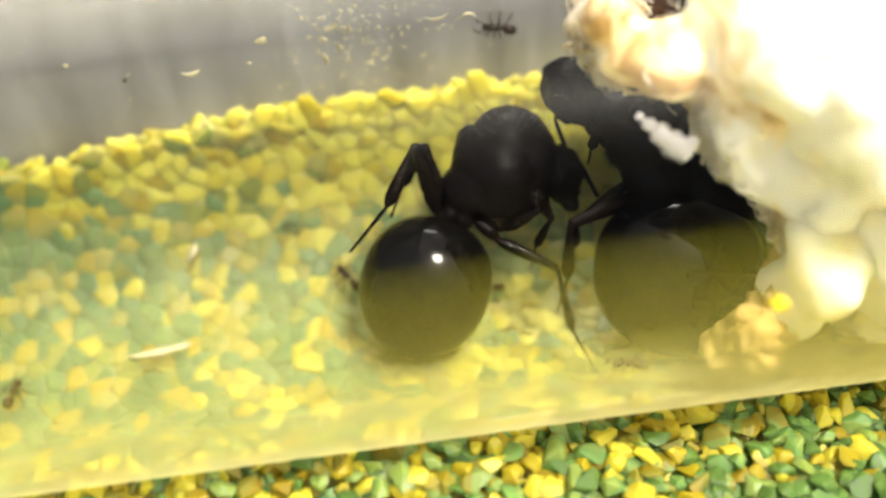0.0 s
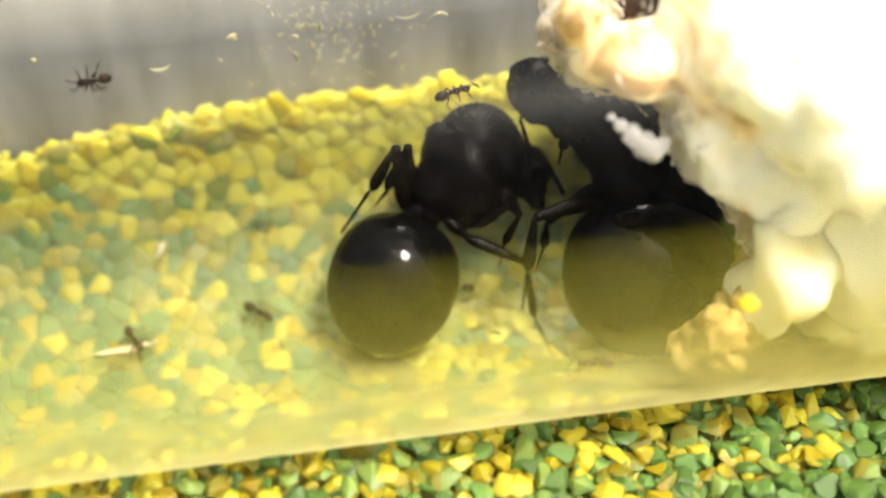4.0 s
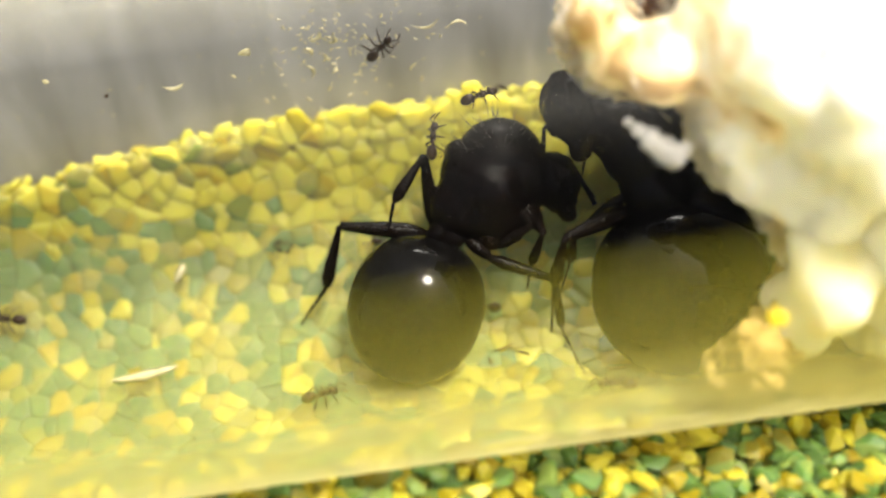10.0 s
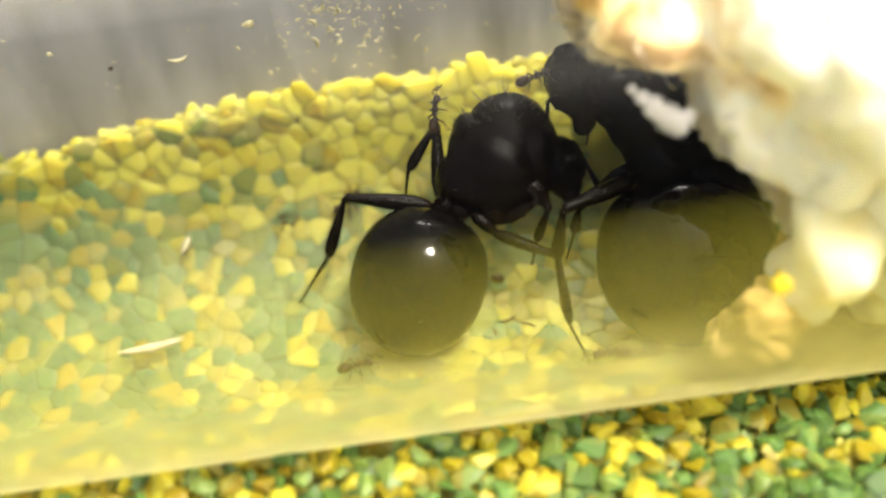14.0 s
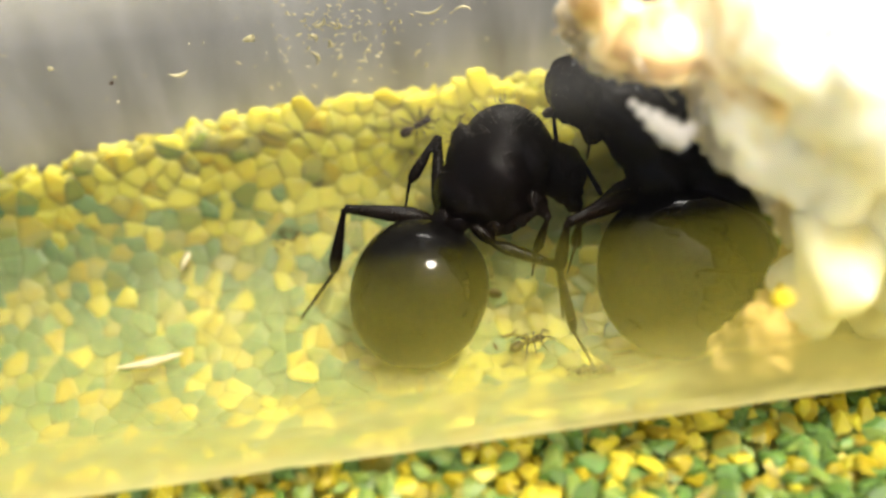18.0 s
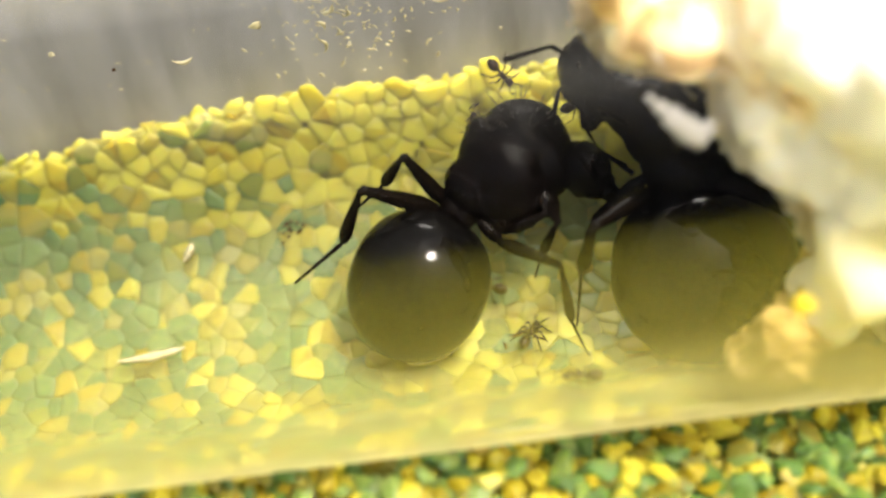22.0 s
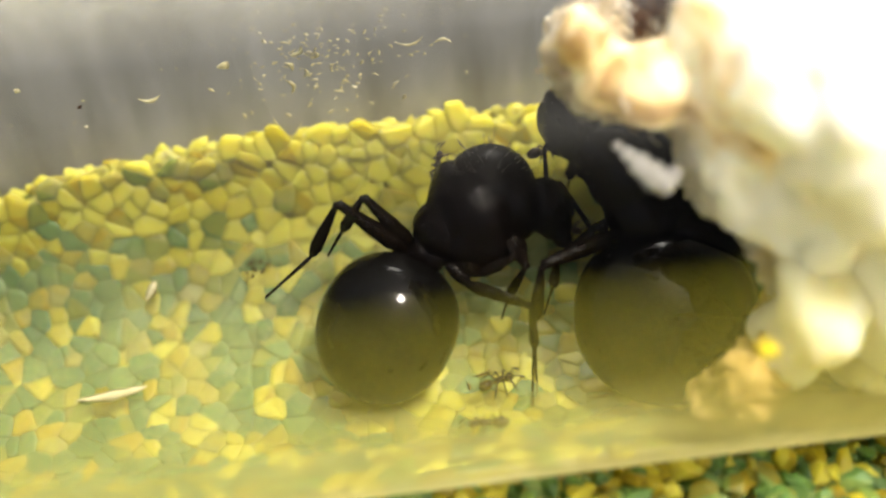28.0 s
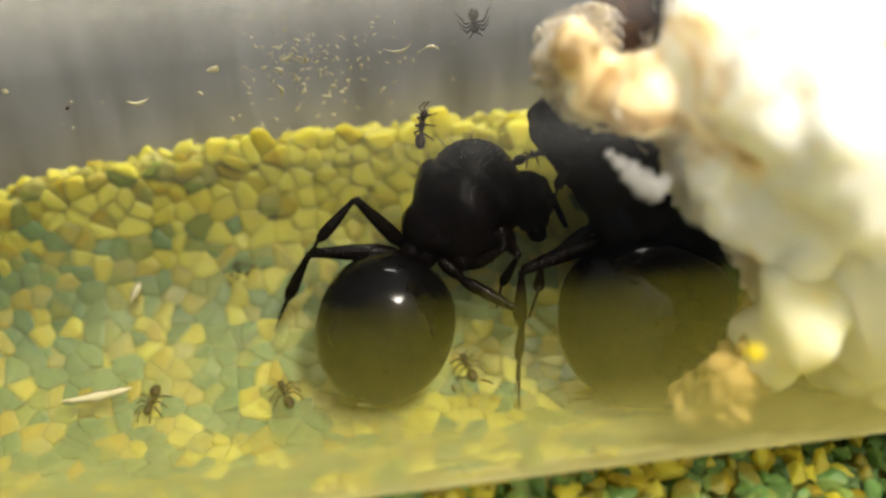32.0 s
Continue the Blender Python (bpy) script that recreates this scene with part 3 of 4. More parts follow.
COTTON = cotton_material()
# Cotton low in the tube, with the yellow of the glass reflection painted in.
CREAM = speckled("veil_tinted_cotton", (0.88, 0.77, 0.42), (0.97, 0.92, 0.66), 0.5, 0.95, 0.3, 0.1, glow=0.8)
TAN = speckled("stained_cotton", (0.32, 0.21, 0.05), (0.6, 0.43, 0.16), 0.9, 0.9, 0.4, 0.1, 0.0003)
EDGE_V = (-9.9, -9.1, -7.7, -5.0, -3.6, -2.2, -1.0, 0.1, 1.9, 2.8, 3.2, 4.9, 6.5, 8.0, 10.0)
EDGE_U = (10.8, 11.2, 13.7, 14.5, 14.8, 13.8, 12.4, 11.8, 11.8, 11.4, 9.6, 7.0, 6.6, 8.2, 10.0)
CLEAN = speckled("clean_cotton", (0.9, 0.88, 0.86), (0.98, 0.97, 0.96), 3, 0.95, 0.4, 0.1, glow=0.8)


def lump(rng, c, r, ragged=0.08):
    bm = bmesh.new()
    bmesh.ops.create_icosphere(bm, subdivisions=3, radius=1.0)
    off = Vector((rng.uniform(-50, 50), rng.uniform(-50, 50), rng.uniform(-50, 50)))
    st = Vector((rng.uniform(0.8, 1.5), rng.uniform(0.7, 1.1), rng.uniform(0.7, 1.1)))
    turn = Euler((rng.uniform(0, 6), rng.uniform(0, 6), rng.uniform(0, 6))).to_matrix()
    for p in bm.verts:
        n = p.co.copy()
        k = 1 + 0.35 * noise.noise(n * 1.2 + off) + ragged * noise.noise(n * 3.1 + off)
        p.co = turn @ Vector((n.x * st.x, n.y * st.y, n.z * st.z)) * (k * r * MM) + c
    return bm


def fibres(rng, name, seeds, thick, mat, plug, label):
    """Curly fibres matted over the puffs at the seeds."""
    vs, fs = [], []
    for u, v, w, r in seeds:
        c = Vector((u, v, w))
        d = Vector((rng.gauss(-0.3, 1), rng.gauss(0, 1), rng.gauss(0.5, 0.8))).normalized()
        shell = r * rng.uniform(0.95, 1.45) if r > 0.45 else r * rng.uniform(0.1, 1.3)
        p = c + d * shell
        go = d.cross(Vector((rng.gauss(0, 1), rng.gauss(0, 1), rng.gauss(0, 1)))).normalized()
        rad, n0, step = rng.uniform(*thick), None, (1 + 4 * thick[0]) * min(1, r / 0.5)
        for j in range(8):
            if (p.y ** 2 + p.z ** 2) > (R_IN - 0.15) ** 2:
                break
            m0, k = len(vs), rad * (1 - 0.6 * abs(j / 3.5 - 1))
            vs += [view(p.x + k * math.cos(a), p.y + k * math.sin(a), p.z + k * math.sin(a + 1)) for a in (0, 2.1, 4.2)]
            if n0 is not None:
                fs += [(n0 + q, n0 + (q + 1) % 3, m0 + (q + 1) % 3, m0 + q) for q in range(3)]
            n0 = m0
            out = (p - c).normalized()
            go = (go + Vector((rng.gauss(0, 1), rng.gauss(0, 1), rng.gauss(0, 1))) * 0.45).normalized()
            go = (go - out * go.dot(out) * 0.7).normalized()
            p = p + go * rng.uniform(0.18, 0.36) * step
            p = c + (p - c).normalized() * (0.7 * (p - c).length + 0.3 * shell)
    me = bpy.data.meshes.new(name)
    me.from_pydata(vs, [], fs)
    me.polygons.foreach_set("use_smooth", [True] * len(me.polygons))
    me.materials.append(mat)
    fib = new(name, me)
    fib.parent = plug
    tagged(fib, label, kind="stuff")


def cotton_plug():
    rng = random.Random(21)
    plug = tagged(new("cotton_plug"), "fluffy white cotton plug, stained tan, closing the tube", "cotton")
    bm = bmesh.new()
    n, us = 64, [17.0 + 0.85 * k for k in range(20)] + [34 + 2.5 * k for k in range(10)]
    rows = []
    for u in us:
        row = []
        for k in range(n):
            a = 2 * math.pi * k / n
            q = Vector((u * 0.35, math.cos(a) * 2.2, math.sin(a) * 2.2))
            r = (R_IN - 0.25) * min(1, 0.6 + (u - 17.0) * 0.16) * (1 - 0.05 * abs(noise.noise(q)) - 0.04 * abs(noise.noise(q * 3)))
            row.append(bm.verts.new(Vector((u + 1.2 * noise.noise(q * 1.4), r * math.cos(a), r * math.sin(a))) * MM))
        rows.append(row)
    for A, B in zip(rows, rows[1:]):
        for k in range(n):
            bm.faces.new((A[k], A[(k + 1) % n], B[(k + 1) % n], B[k]))
    bm.faces.new(rows[0][::-1]), bm.faces.new(rows[-1])
    part("core", bm, COTTON, plug)
    seeds = []
    for k in range(240):
        v = rng.uniform(-3.5, 9.4) if k > 50 else rng.uniform(-9.6, -2)
        edge = float(np.interp(v, EDGE_V, EDGE_U))
        r = rng.uniform(0.6, 1.5)
        u = edge + r * 0.8 + abs(rng.gauss(0, 1)) * (3.5 if k > 50 else 1.2)
        r *= 1.5 if u > edge + 4 else 1
        w = math.sqrt(max(0, (R_IN - r * 1.05) ** 2 - v * v)) * (rng.uniform(0.75, 1.0) if u > edge + 4 else rng.uniform(0.1, 0.95))
        if v > -3.5 and u < edge + 3.2:
            w = min(w, rng.uniform(2.6, 4.6)) if w > 2.6 else min(2.8, math.sqrt(max(0, (R_IN - r * 1.05) ** 2 - v * v)))
        if v < -3 and u < 22:
            w = min(w, rng.uniform(-1.5, 1.5) if u < 15.5 else 3.5)
        near = 52 / (53 - w)
        if not (9.3 - r < (u + 2.9) * near - 2.9 < 12.2 + r and (v + 2.1) * near - 2.1 > 5.6 - r * 0.5):
            seeds.append((u, v, w, r))
    for k in range(70):
        v = rng.uniform(-9, 8.5)
        r = rng.uniform(0.9, 1.7)
        reach = math.sqrt(max(0.1, (R_IN - r * 1.1) ** 2 - v * v))
        seeds.append((max(14.0, float(np.interp(v, EDGE_V, EDGE_U)) + 4.0) + abs(rng.gauss(0, 1)) * 2.5 + r, v, -reach * rng.uniform(0.1, 1.0), r))
    rim = [(7.5, 6.1, 1.6, 0.9), (8.4, 5.6, 2.0, 1.0), (9.0, 7.0, 1.2, 1.1), (7.9, 7.2, 0.6, 0.8), (7.4, 5.3, 2.2, 0.7), (8.1, 4.3, 2.4, 0.75), (8.9, 4.3, 2.6, 0.7), (9.9, 4.2, 2.8, 0.75),
           (10.9, 3.8, 3.0, 0.75), (11.9, 2.6, 3.0, 0.75), (12.2, 1.5, 3.0, 0.8), (12.2, 0.5, 3.0, 0.75), (12.7, -0.5, 3.0, 0.75), (13.7, -1.4, 3.0, 0.75), (14.7, -2.7, 3.0, 0.8), (15.2, -3.9, 2.6, 0.8)]
    seeds += rim
    merged = {"wad": bmesh.new(), "veil_tinted_wad": bmesh.new()}
    for u, v, w, r in seeds:
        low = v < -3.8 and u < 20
        if low and u < 15.3:
            part("tuft", lump(rng, view(u, v, w), r, 0.3), TAN, plug, "tan stained tuft")
            continue
        one = bpy.data.meshes.new("one")
        puff = lump(rng, view(u, v, w), r * 1.12)
        puff.to_mesh(one)
        puff.free()
        merged["veil_tinted_wad" if low else "wad"].from_mesh(one)
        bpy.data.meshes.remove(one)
    for name, mat, label in (("wad", COTTON, "soft white wad, tan where it is stained"), ("veil_tinted_wad", CREAM, "lower wad with the glass veil's pale yellow in its colour")):
        ob = part(name, merged[name], mat, plug, label)
        grow = ob.modifiers.new("grow", "REMESH")
        grow.mode, grow.voxel_size, grow.use_smooth_shade = "VOXEL", 0.00028, True
        even = ob.modifiers.new("even", "SMOOTH")
        even.factor, even.iterations = 0.7, 9 if name == "wad" else 30
    kept = [q for q in seeds if q[1] > -3.8]
    fibres(rng, "fibres", [kept[rng.randrange(len(kept))] if k % 3 else rim[rng.randrange(len(rim))] for k in range(9000)], (0.012, 0.034), COTTON, plug, "curly white and tan cotton fibres")
    fibres(rng, "strands", [kept[rng.randrange(len(kept))] if k % 2 else rim[rng.randrange(len(rim))] for k in range(1500)], (0.05, 0.12), COTTON, plug, "twisted cream strands of cotton")
    stray = [(8.4, 1.7, 4.6, 0.12), (8.8, 1.3, 4.6, 0.2), (9.2, 0.8, 4.7, 0.3), (9.7, 0.35, 4.7, 0.36), (10.1, 0.05, 4.6, 0.32), (10.5, 0.3, 4.6, 0.2)]
    fibres(rng, "stray_fluff", [stray[k % 6] for k in range(420)], (0.014, 0.032), CLEAN, plug, "white stray fluff lying over the ant")
    for c, r in (((10.7, 6.9, 1.0), 1.1), ((11.5, 7.7, 0.6), 1.2), ((10.0, 7.8, 0.4), 1.2)):
        part("brown_stain", lump(rng, view(*c), r), BROWN, plug, "dark brown clot stuck to the cotton")
    return plug


cotton_plug()


def stuck_grain():
    co, fa = GRAINS[5]
    me = bpy.data.meshes.new("sand_grain")
    me.from_pydata([tuple(Vector(c) * 0.5 * MM) for c in co], [], fa.tolist())
    m, nt, b = material("yellow_grain", 0.4)
    b.inputs["Base Color"].default_value = (0.8, 0.62, 0.02, 1)
    me.materials.append(m)
    ob = new("sand_grain", me)
    ob.matrix_basis = plane_pose((12.6, -6.8, 7.4))
    tagged(ob, "bright yellow sand grain stuck inside the glass", "sand grain")


def plane_pose(c, deg=0.0):
    """A pose at (u, v, w), turned in the slanted plane."""
    m = Matrix.Rotation(radians(deg), 4, Vector((0, -math.sqrt(0.5), math.sqrt(0.5))))
    m.translation = view(*c)
    return m


stuck_grain()


# ---- ants ----
def lathe(pts, seg=24, squash=1.0, bend=0.0):
    """A body turned about +z from (z, radius) pairs in mm; squash flattens it along y."""
    bm = bmesh.new()
    rows = []
    for z, r in pts:
        rows.append([bm.verts.new(Vector((r * math.cos(2 * math.pi * k / seg) + bend * z * z, r * squash * math.sin(2 * math.pi * k / seg), z)) * MM) for k in range(seg)])
    for A, B in zip(rows, rows[1:]):
        for k in range(seg):
            bm.faces.new((A[k], A[(k + 1) % seg], B[(k + 1) % seg], B[k]))
    bm.faces.new(rows[0][::-1]), bm.faces.new(rows[-1])
    return bm


OUT = Vector((0, -math.sqrt(0.5), math.sqrt(0.5)))


def aim(p, q):
    """The pose at p whose z axis points to q (points in metres)."""
    z = (q - p).normalized()
    x = OUT.cross(z)
    x = x.normalized() if x.length > 1e-3 else Vector((1, 0, 0))
    m = Matrix((x, z.cross(x), z)).transposed().to_4x4()
    m.translation = p
    return m


SEGMENTS = {
    "coxa": [(0, 0.5), (0.4, 0.9), (0.8, 0.7), (1, 0.45)],
    "femur": [(0, 0.35), (0.05, 0.65), (0.22, 1.08), (0.5, 1.0), (0.8, 0.7), (0.93, 0.6), (0.98, 0.62), (1, 0.35)],
    "tibia": [(0, 0.35), (0.03, 0.6), (0.1, 0.5), (0.3, 0.75), (0.6, 1.05), (0.82, 1.15), (0.93, 0.85), (0.98, 0.55), (1, 0.3)],
    "tarsus": [(0, 0.3), (0.05, 0.5), (0.42, 0.42), (0.45, 0.3), (0.48, 0.42), (0.63, 0.38), (0.66, 0.26), (0.69, 0.36), (0.82, 0.34), (0.85, 0.25), (0.88, 0.36), (0.98, 0.3), (1, 0.12)],
}


def segment(kind, length, thick, parent, mat):
    return part(kind, lathe([(z * length, r * thick) for z, r in SEGMENTS[kind]], 12), mat, parent)


def chain(hip, uv, lengths, bows):
    """Joints of a limb with fixed lengths whose joints come nearest to the given (u, v) pairs."""
    pts = [Vector(hip)]
    for (u, v), L, bow in zip(uv, lengths, bows):
        d = Vector((u - pts[-1].x, v - pts[-1].y, 0))
        flat = min(d.length, L)
        d = d.normalized() * flat + Vector((0, 0, bow * math.sqrt(max(0, L * L - flat * flat))))
        pts.append(pts[-1] + d)
    return [view(*p) for p in pts]


def limb(parent, hip, lengths, thick, bows, rows, mat, kinds=("femur", "tibia", "tarsus")):
    """One jointed limb; rows of (seconds, u, v, u, v, u, v). A single row stands still."""
    segs = [segment(k, L, t, parent, mat) for k, L, t in zip(kinds, lengths, thick)]
    full = []
    for a, b in zip(rows, rows[1:]):
        full.append(a)
        full.append([(x + y) / 2 for x, y in zip(a, b)])
    full.append(rows[-1])
    keyed = [[] for _ in segs]
    for row in full:
        uv = [(row[1 + 2 * k], row[2 + 2 * k]) for k in range(len(segs))]
        pts = chain(hip, uv, lengths, bows)
        for k in range(len(segs)):
            keyed[k].append((row[0], aim(pts[k], pts[k + 1])))
    for s, kr in zip(segs, keyed):
        s.matrix_basis = kr[0][1]
        if len(kr) > 1:
            MOVES.append((s, kr))
    return segs


MOVES = []
CHITIN_MATT = speckled("rough_chitin", (0.0008, 0.0006, 0.0005), (0.0026, 0.0014, 0.001), 2.0, 0.15, 0.6, 0.08, 0.0001)
LEG = speckled("leg_chitin", (0.0015, 0.001, 0.0007), (0.005, 0.003, 0.0016), 6, 0.22, 0.3, 0.09)
WORKER = speckled("worker_chitin", (0.012, 0.007, 0.004), (0.035, 0.02, 0.01), 8, 0.35, 0.2, 0.15)
HAIR = speckled("bristle", (0.01, 0.007, 0.004), (0.03, 0.02, 0.011), 5, 0.5, 0.1)
SHEEN = speckled("gaster_chitin", (0.001, 0.001, 0.001), (0.003, 0.0025, 0.002), 2, 0.08, 0.03, 0.16)


def blob(name, parent, c, radii, mat, angle=0.0, dent=0.03, label=""):
    """An ovate plate: centre and radii along u, v, w in mm, turned in the slanted plane."""
    bm = bmesh.new()
    bmesh.ops.create_uvsphere(bm, u_segments=36, v_segments=24, radius=1.0)
    ca, sa = math.cos(radians(angle)), math.sin(radians(angle))
    for p in bm.verts:
        k = 1 + dent * noise.noise(p.co * 2.3 + Vector(c)) + dent * 0.5 * noise.noise(p.co * 6 + Vector(c))
        a, b, d = p.co.x * radii[0] * k, p.co.y * radii[1] * k, p.co.z * radii[2] * k
        p.co = view(c[0] + ca * a - sa * b, c[1] + sa * a + ca * b, c[2] + d)
    return part(name, bm, mat, parent, label)


def thorax(parent, balls):
    """One smooth trunk grown together from ovate plates (centre, radii, angle)."""
    bm = bmesh.new()
    for c, radii, angle in balls:
        n0 = len(bm.verts)
        got = bmesh.ops.create_uvsphere(bm, u_segments=28, v_segments=18, radius=1.0)
        ca, sa = math.cos(radians(angle)), math.sin(radians(angle))
        for p in got["verts"]:
            a, b, d = p.co.x * radii[0], p.co.y * radii[1], p.co.z * radii[2]
            p.co = view(c[0] + ca * a - sa * b, c[1] + sa * a + ca * b, c[2] + d)
    ob = part("thorax", bm, CHITIN_MATT, parent)
    grow = ob.modifiers.new("grow", "REMESH")
    grow.mode, grow.voxel_size, grow.use_smooth_shade = "VOXEL", 0.00014, True
    even = ob.modifiers.new("even", "SMOOTH")
    even.factor, even.iterations = 0.6, 10
    return ob


def gaster(parent, front, tip, radius, squash, mat):
    """Four overlapping plates along the line from front to tip."""
    p, q = view(*front), view(*tip)
    L = (q - p).length / MM
    m = aim(p, q)
    shape = lambda s: radius * (max(0.0, 1 - abs(2 * s - 1) ** 2.25)) ** 0.5 * (1 + 0.05 * (0.5 - s))
    cuts = (0.0, 0.46, 0.68, 0.86, 1.0)
    for k in range(4):
        a, b = cuts[k], min(1.0, cuts[k + 1] + 0.02)
        pts = [(max(0.001, min(0.999, a + (b - a) * j / 20)) * L, max(0.02, shape(max(0.001, min(0.999, a + (b - a) * j / 20))) * (1.0 - 0.004 * k))) for j in range(21)]
        bm = lathe(pts, 56, squash)
        bm.transform(m)
        part("tergite", bm, mat, parent)


def hairs(parent, centre, radii, count, seed, mat, lo=-0.2, size=(0.25, 0.55), top=True):
    rng = random.Random(seed)
    bm = bmesh.new()
    for _ in range(count):
        while True:
            d = Vector((rng.gauss(0, 1), rng.gauss(0, 1), rng.gauss(0, 1))).normalized()
            if not top or d.y > lo:
                break
        p = Vector((centre[0] + d.x * radii[0], centre[1] + d.y * radii[1], centre[2] + d.z * radii[2]))
        t = p + (d + Vector((rng.gauss(0, 0.25), rng.gauss(0, 0.25), 0))) * rng.uniform(*size) * 1.3
        side = d.cross(Vector((0.3, 0.2, 0.9))).normalized() * 0.02
        up = d.cross(side).normalized() * 0.02
        ring = [bm.verts.new(view(*(p + side * math.cos(a) + up * math.sin(a)))) for a in (0, 2.1, 4.2)]
        end = bm.verts.new(view(*t))
        for k in range(3):
            bm.faces.new((ring[k], ring[(k + 1) % 3], end))
    part("bristles", bm, mat, parent)


# queen beside the sand slope: its frame sits at the front of the gaster
Q1 = Vector((-0.85, -1.48, -5.5))
Q1_BODY = [(0, 0.1, 0.25, -0.5), (1, 0.05, 0.3, -0.7), (2, 0.05, 0.3, -1.4), (3, 0.0, 0.3, -0.9), (3.5, 0, 0.4, -0.7), (6, 0.05, 0.25, 2.0), (7, 0.15, 0.4, 3.0),
           (8, 0.05, 0.3, 1.2), (9, -0.05, 0.15, -1.0), (10, 0, 0.08, 0.4), (11, 0.02, 0.12, 0.1), (12, 0.02, 0.1, 0.4), (13, 0, 0, 0), (14, 0.05, 0.03, -1.9),
           (14.5, 0.04, 0.07, -2.0), (17, 0.05, 0.2, -1.7), (18, 0, 0.14, -0.8), (19, -0.08, 0.18, -1.0), (20, -0.1, 0.22, -0.6), (21, -0.05, 0.4, -3.7),
           (22, -0.08, 0.36, -5.6), (23, -0.05, 0.36, -9.6), (24, -0.08, 0.3, -5.0), (25, 0.06, 0.3, -5.2), (25.5, 0.1, 0.25, -4.3), (27.5, 0.25, 0.3, -3.8),
           (28, 0.05, 0.25, -5.2), (29, 0.1, 0.3, -5.2), (30, 0.1, 0.35, -4.0), (31, 0.18, 0.34, -5.0), (32, 0.25, 0.35, 0.5)]
Q1_HEAD = [(0, 6.9, 1.3, 0), (3, 6.8, 1.3, 0), (6, 7.0, 1.2, 0), (9, 7.1, 1.6, 0), (13, 6.9, 1.2, 0), (17, 7.0, 1.3, 0), (19, 7.1, 1.4, 5), (21, 7.3, 1.3, 20), (23, 7.6, 1.9, 40),
           (24, 7.7, 1.6, 35), (25, 7.4, 1.8, 20), (28, 7.3, 1.9, 10), (30, 7.4, 1.5, 0), (32, 7.1, 1.7, -5)]
LEG_MID = [
    (0, 0.2, 3.5, -1.1, 1.6, -2.4, -0.9), (1, 1.1, 3.4, -0.3, 1.5, -0.7, 0.5), (2, 1.3, 3.4, -0.4, 1.2, -1.0, 0.9), (3, -0.5, 3.1, -1.5, 1.3, -2.9, 0.2),
    (3.5, 0.8, 3.2, -0.5, 1.1, -1.3, 0.5), (6, 1.0, 2.9, 0.1, 1.3, -0.4, 0.4), (7, 1.5, 3.2, -0.0, 1.6, -1.1, 0.9), (8, -0.3, 3.0, -1.0, 1.7, -1.3, 0.8),
    (8.5, -0.1, 2.7, -0.9, 1.1, -1.2, 0.2), (9, -0.2, 2.8, -0.9, 1.4, -1.1, 0.7), (10, 0.9, 3.7, -0.9, 1.6, -1.4, 0.1), (11, 1.4, 3.7, -0.5, 1.7, -0.9, 0.1),
    (12, 1.3, 3.8, -0.4, 1.7, -0.9, 0.2), (13, 1.1, 3.8, -0.5, 1.7, -0.8, 0.4), (14, 1.1, 4.1, -0.6, 1.7, -0.8, 0.6), (14.5, 1.1, 3.7, -0.5, 1.6, -0.9, 0.2),
    (17, 1.0, 3.8, -0.5, 1.6, -0.7, 0.4), (18, 1.3, 4.0, -0.4, 1.8, -0.8, 0.5), (19, 1.2, 3.9, -0.4, 1.6, -0.8, 0.3), (20, -0.9, 2.7, -2.3, 1.3, -4.3, 0.4),
    (21, -1.2, 2.5, -2.6, 1.1, -4.2, -0.2), (22, -1.0, 2.4, -2.1, 1.2, -3.4, 0.1), (23, -0.3, 2.6, -2.6, -0.2, -4.0, -0.3), (24, -0.6, 3.0, -2.5, 0.4, -3.5, -1.0),
    (25, -1.3, 2.4, -2.7, 0.5, -3.7, -0.4), (25.5, -0.7, 3.2, -2.1, 1.2, -3.4, -0.3), (27.5, -1.1, 3.1, -2.3, 1.2, -4.5, -0.2), (28, -1.5, 2.6, -2.6, 1.1, -3.4, -0.1),
    (29, 0.8, 3.6, -0.8, 0.8, -3.9, -0.7), (30, 1.1, 3.4, -0.6, 0.5, -3.5, -0.5), (31, -1.4, 2.6, -3.1, 0.8, -4.1, -0.6), (32, -1.3, 2.7, -3.3, 0.9, -3.9, -0.0)]
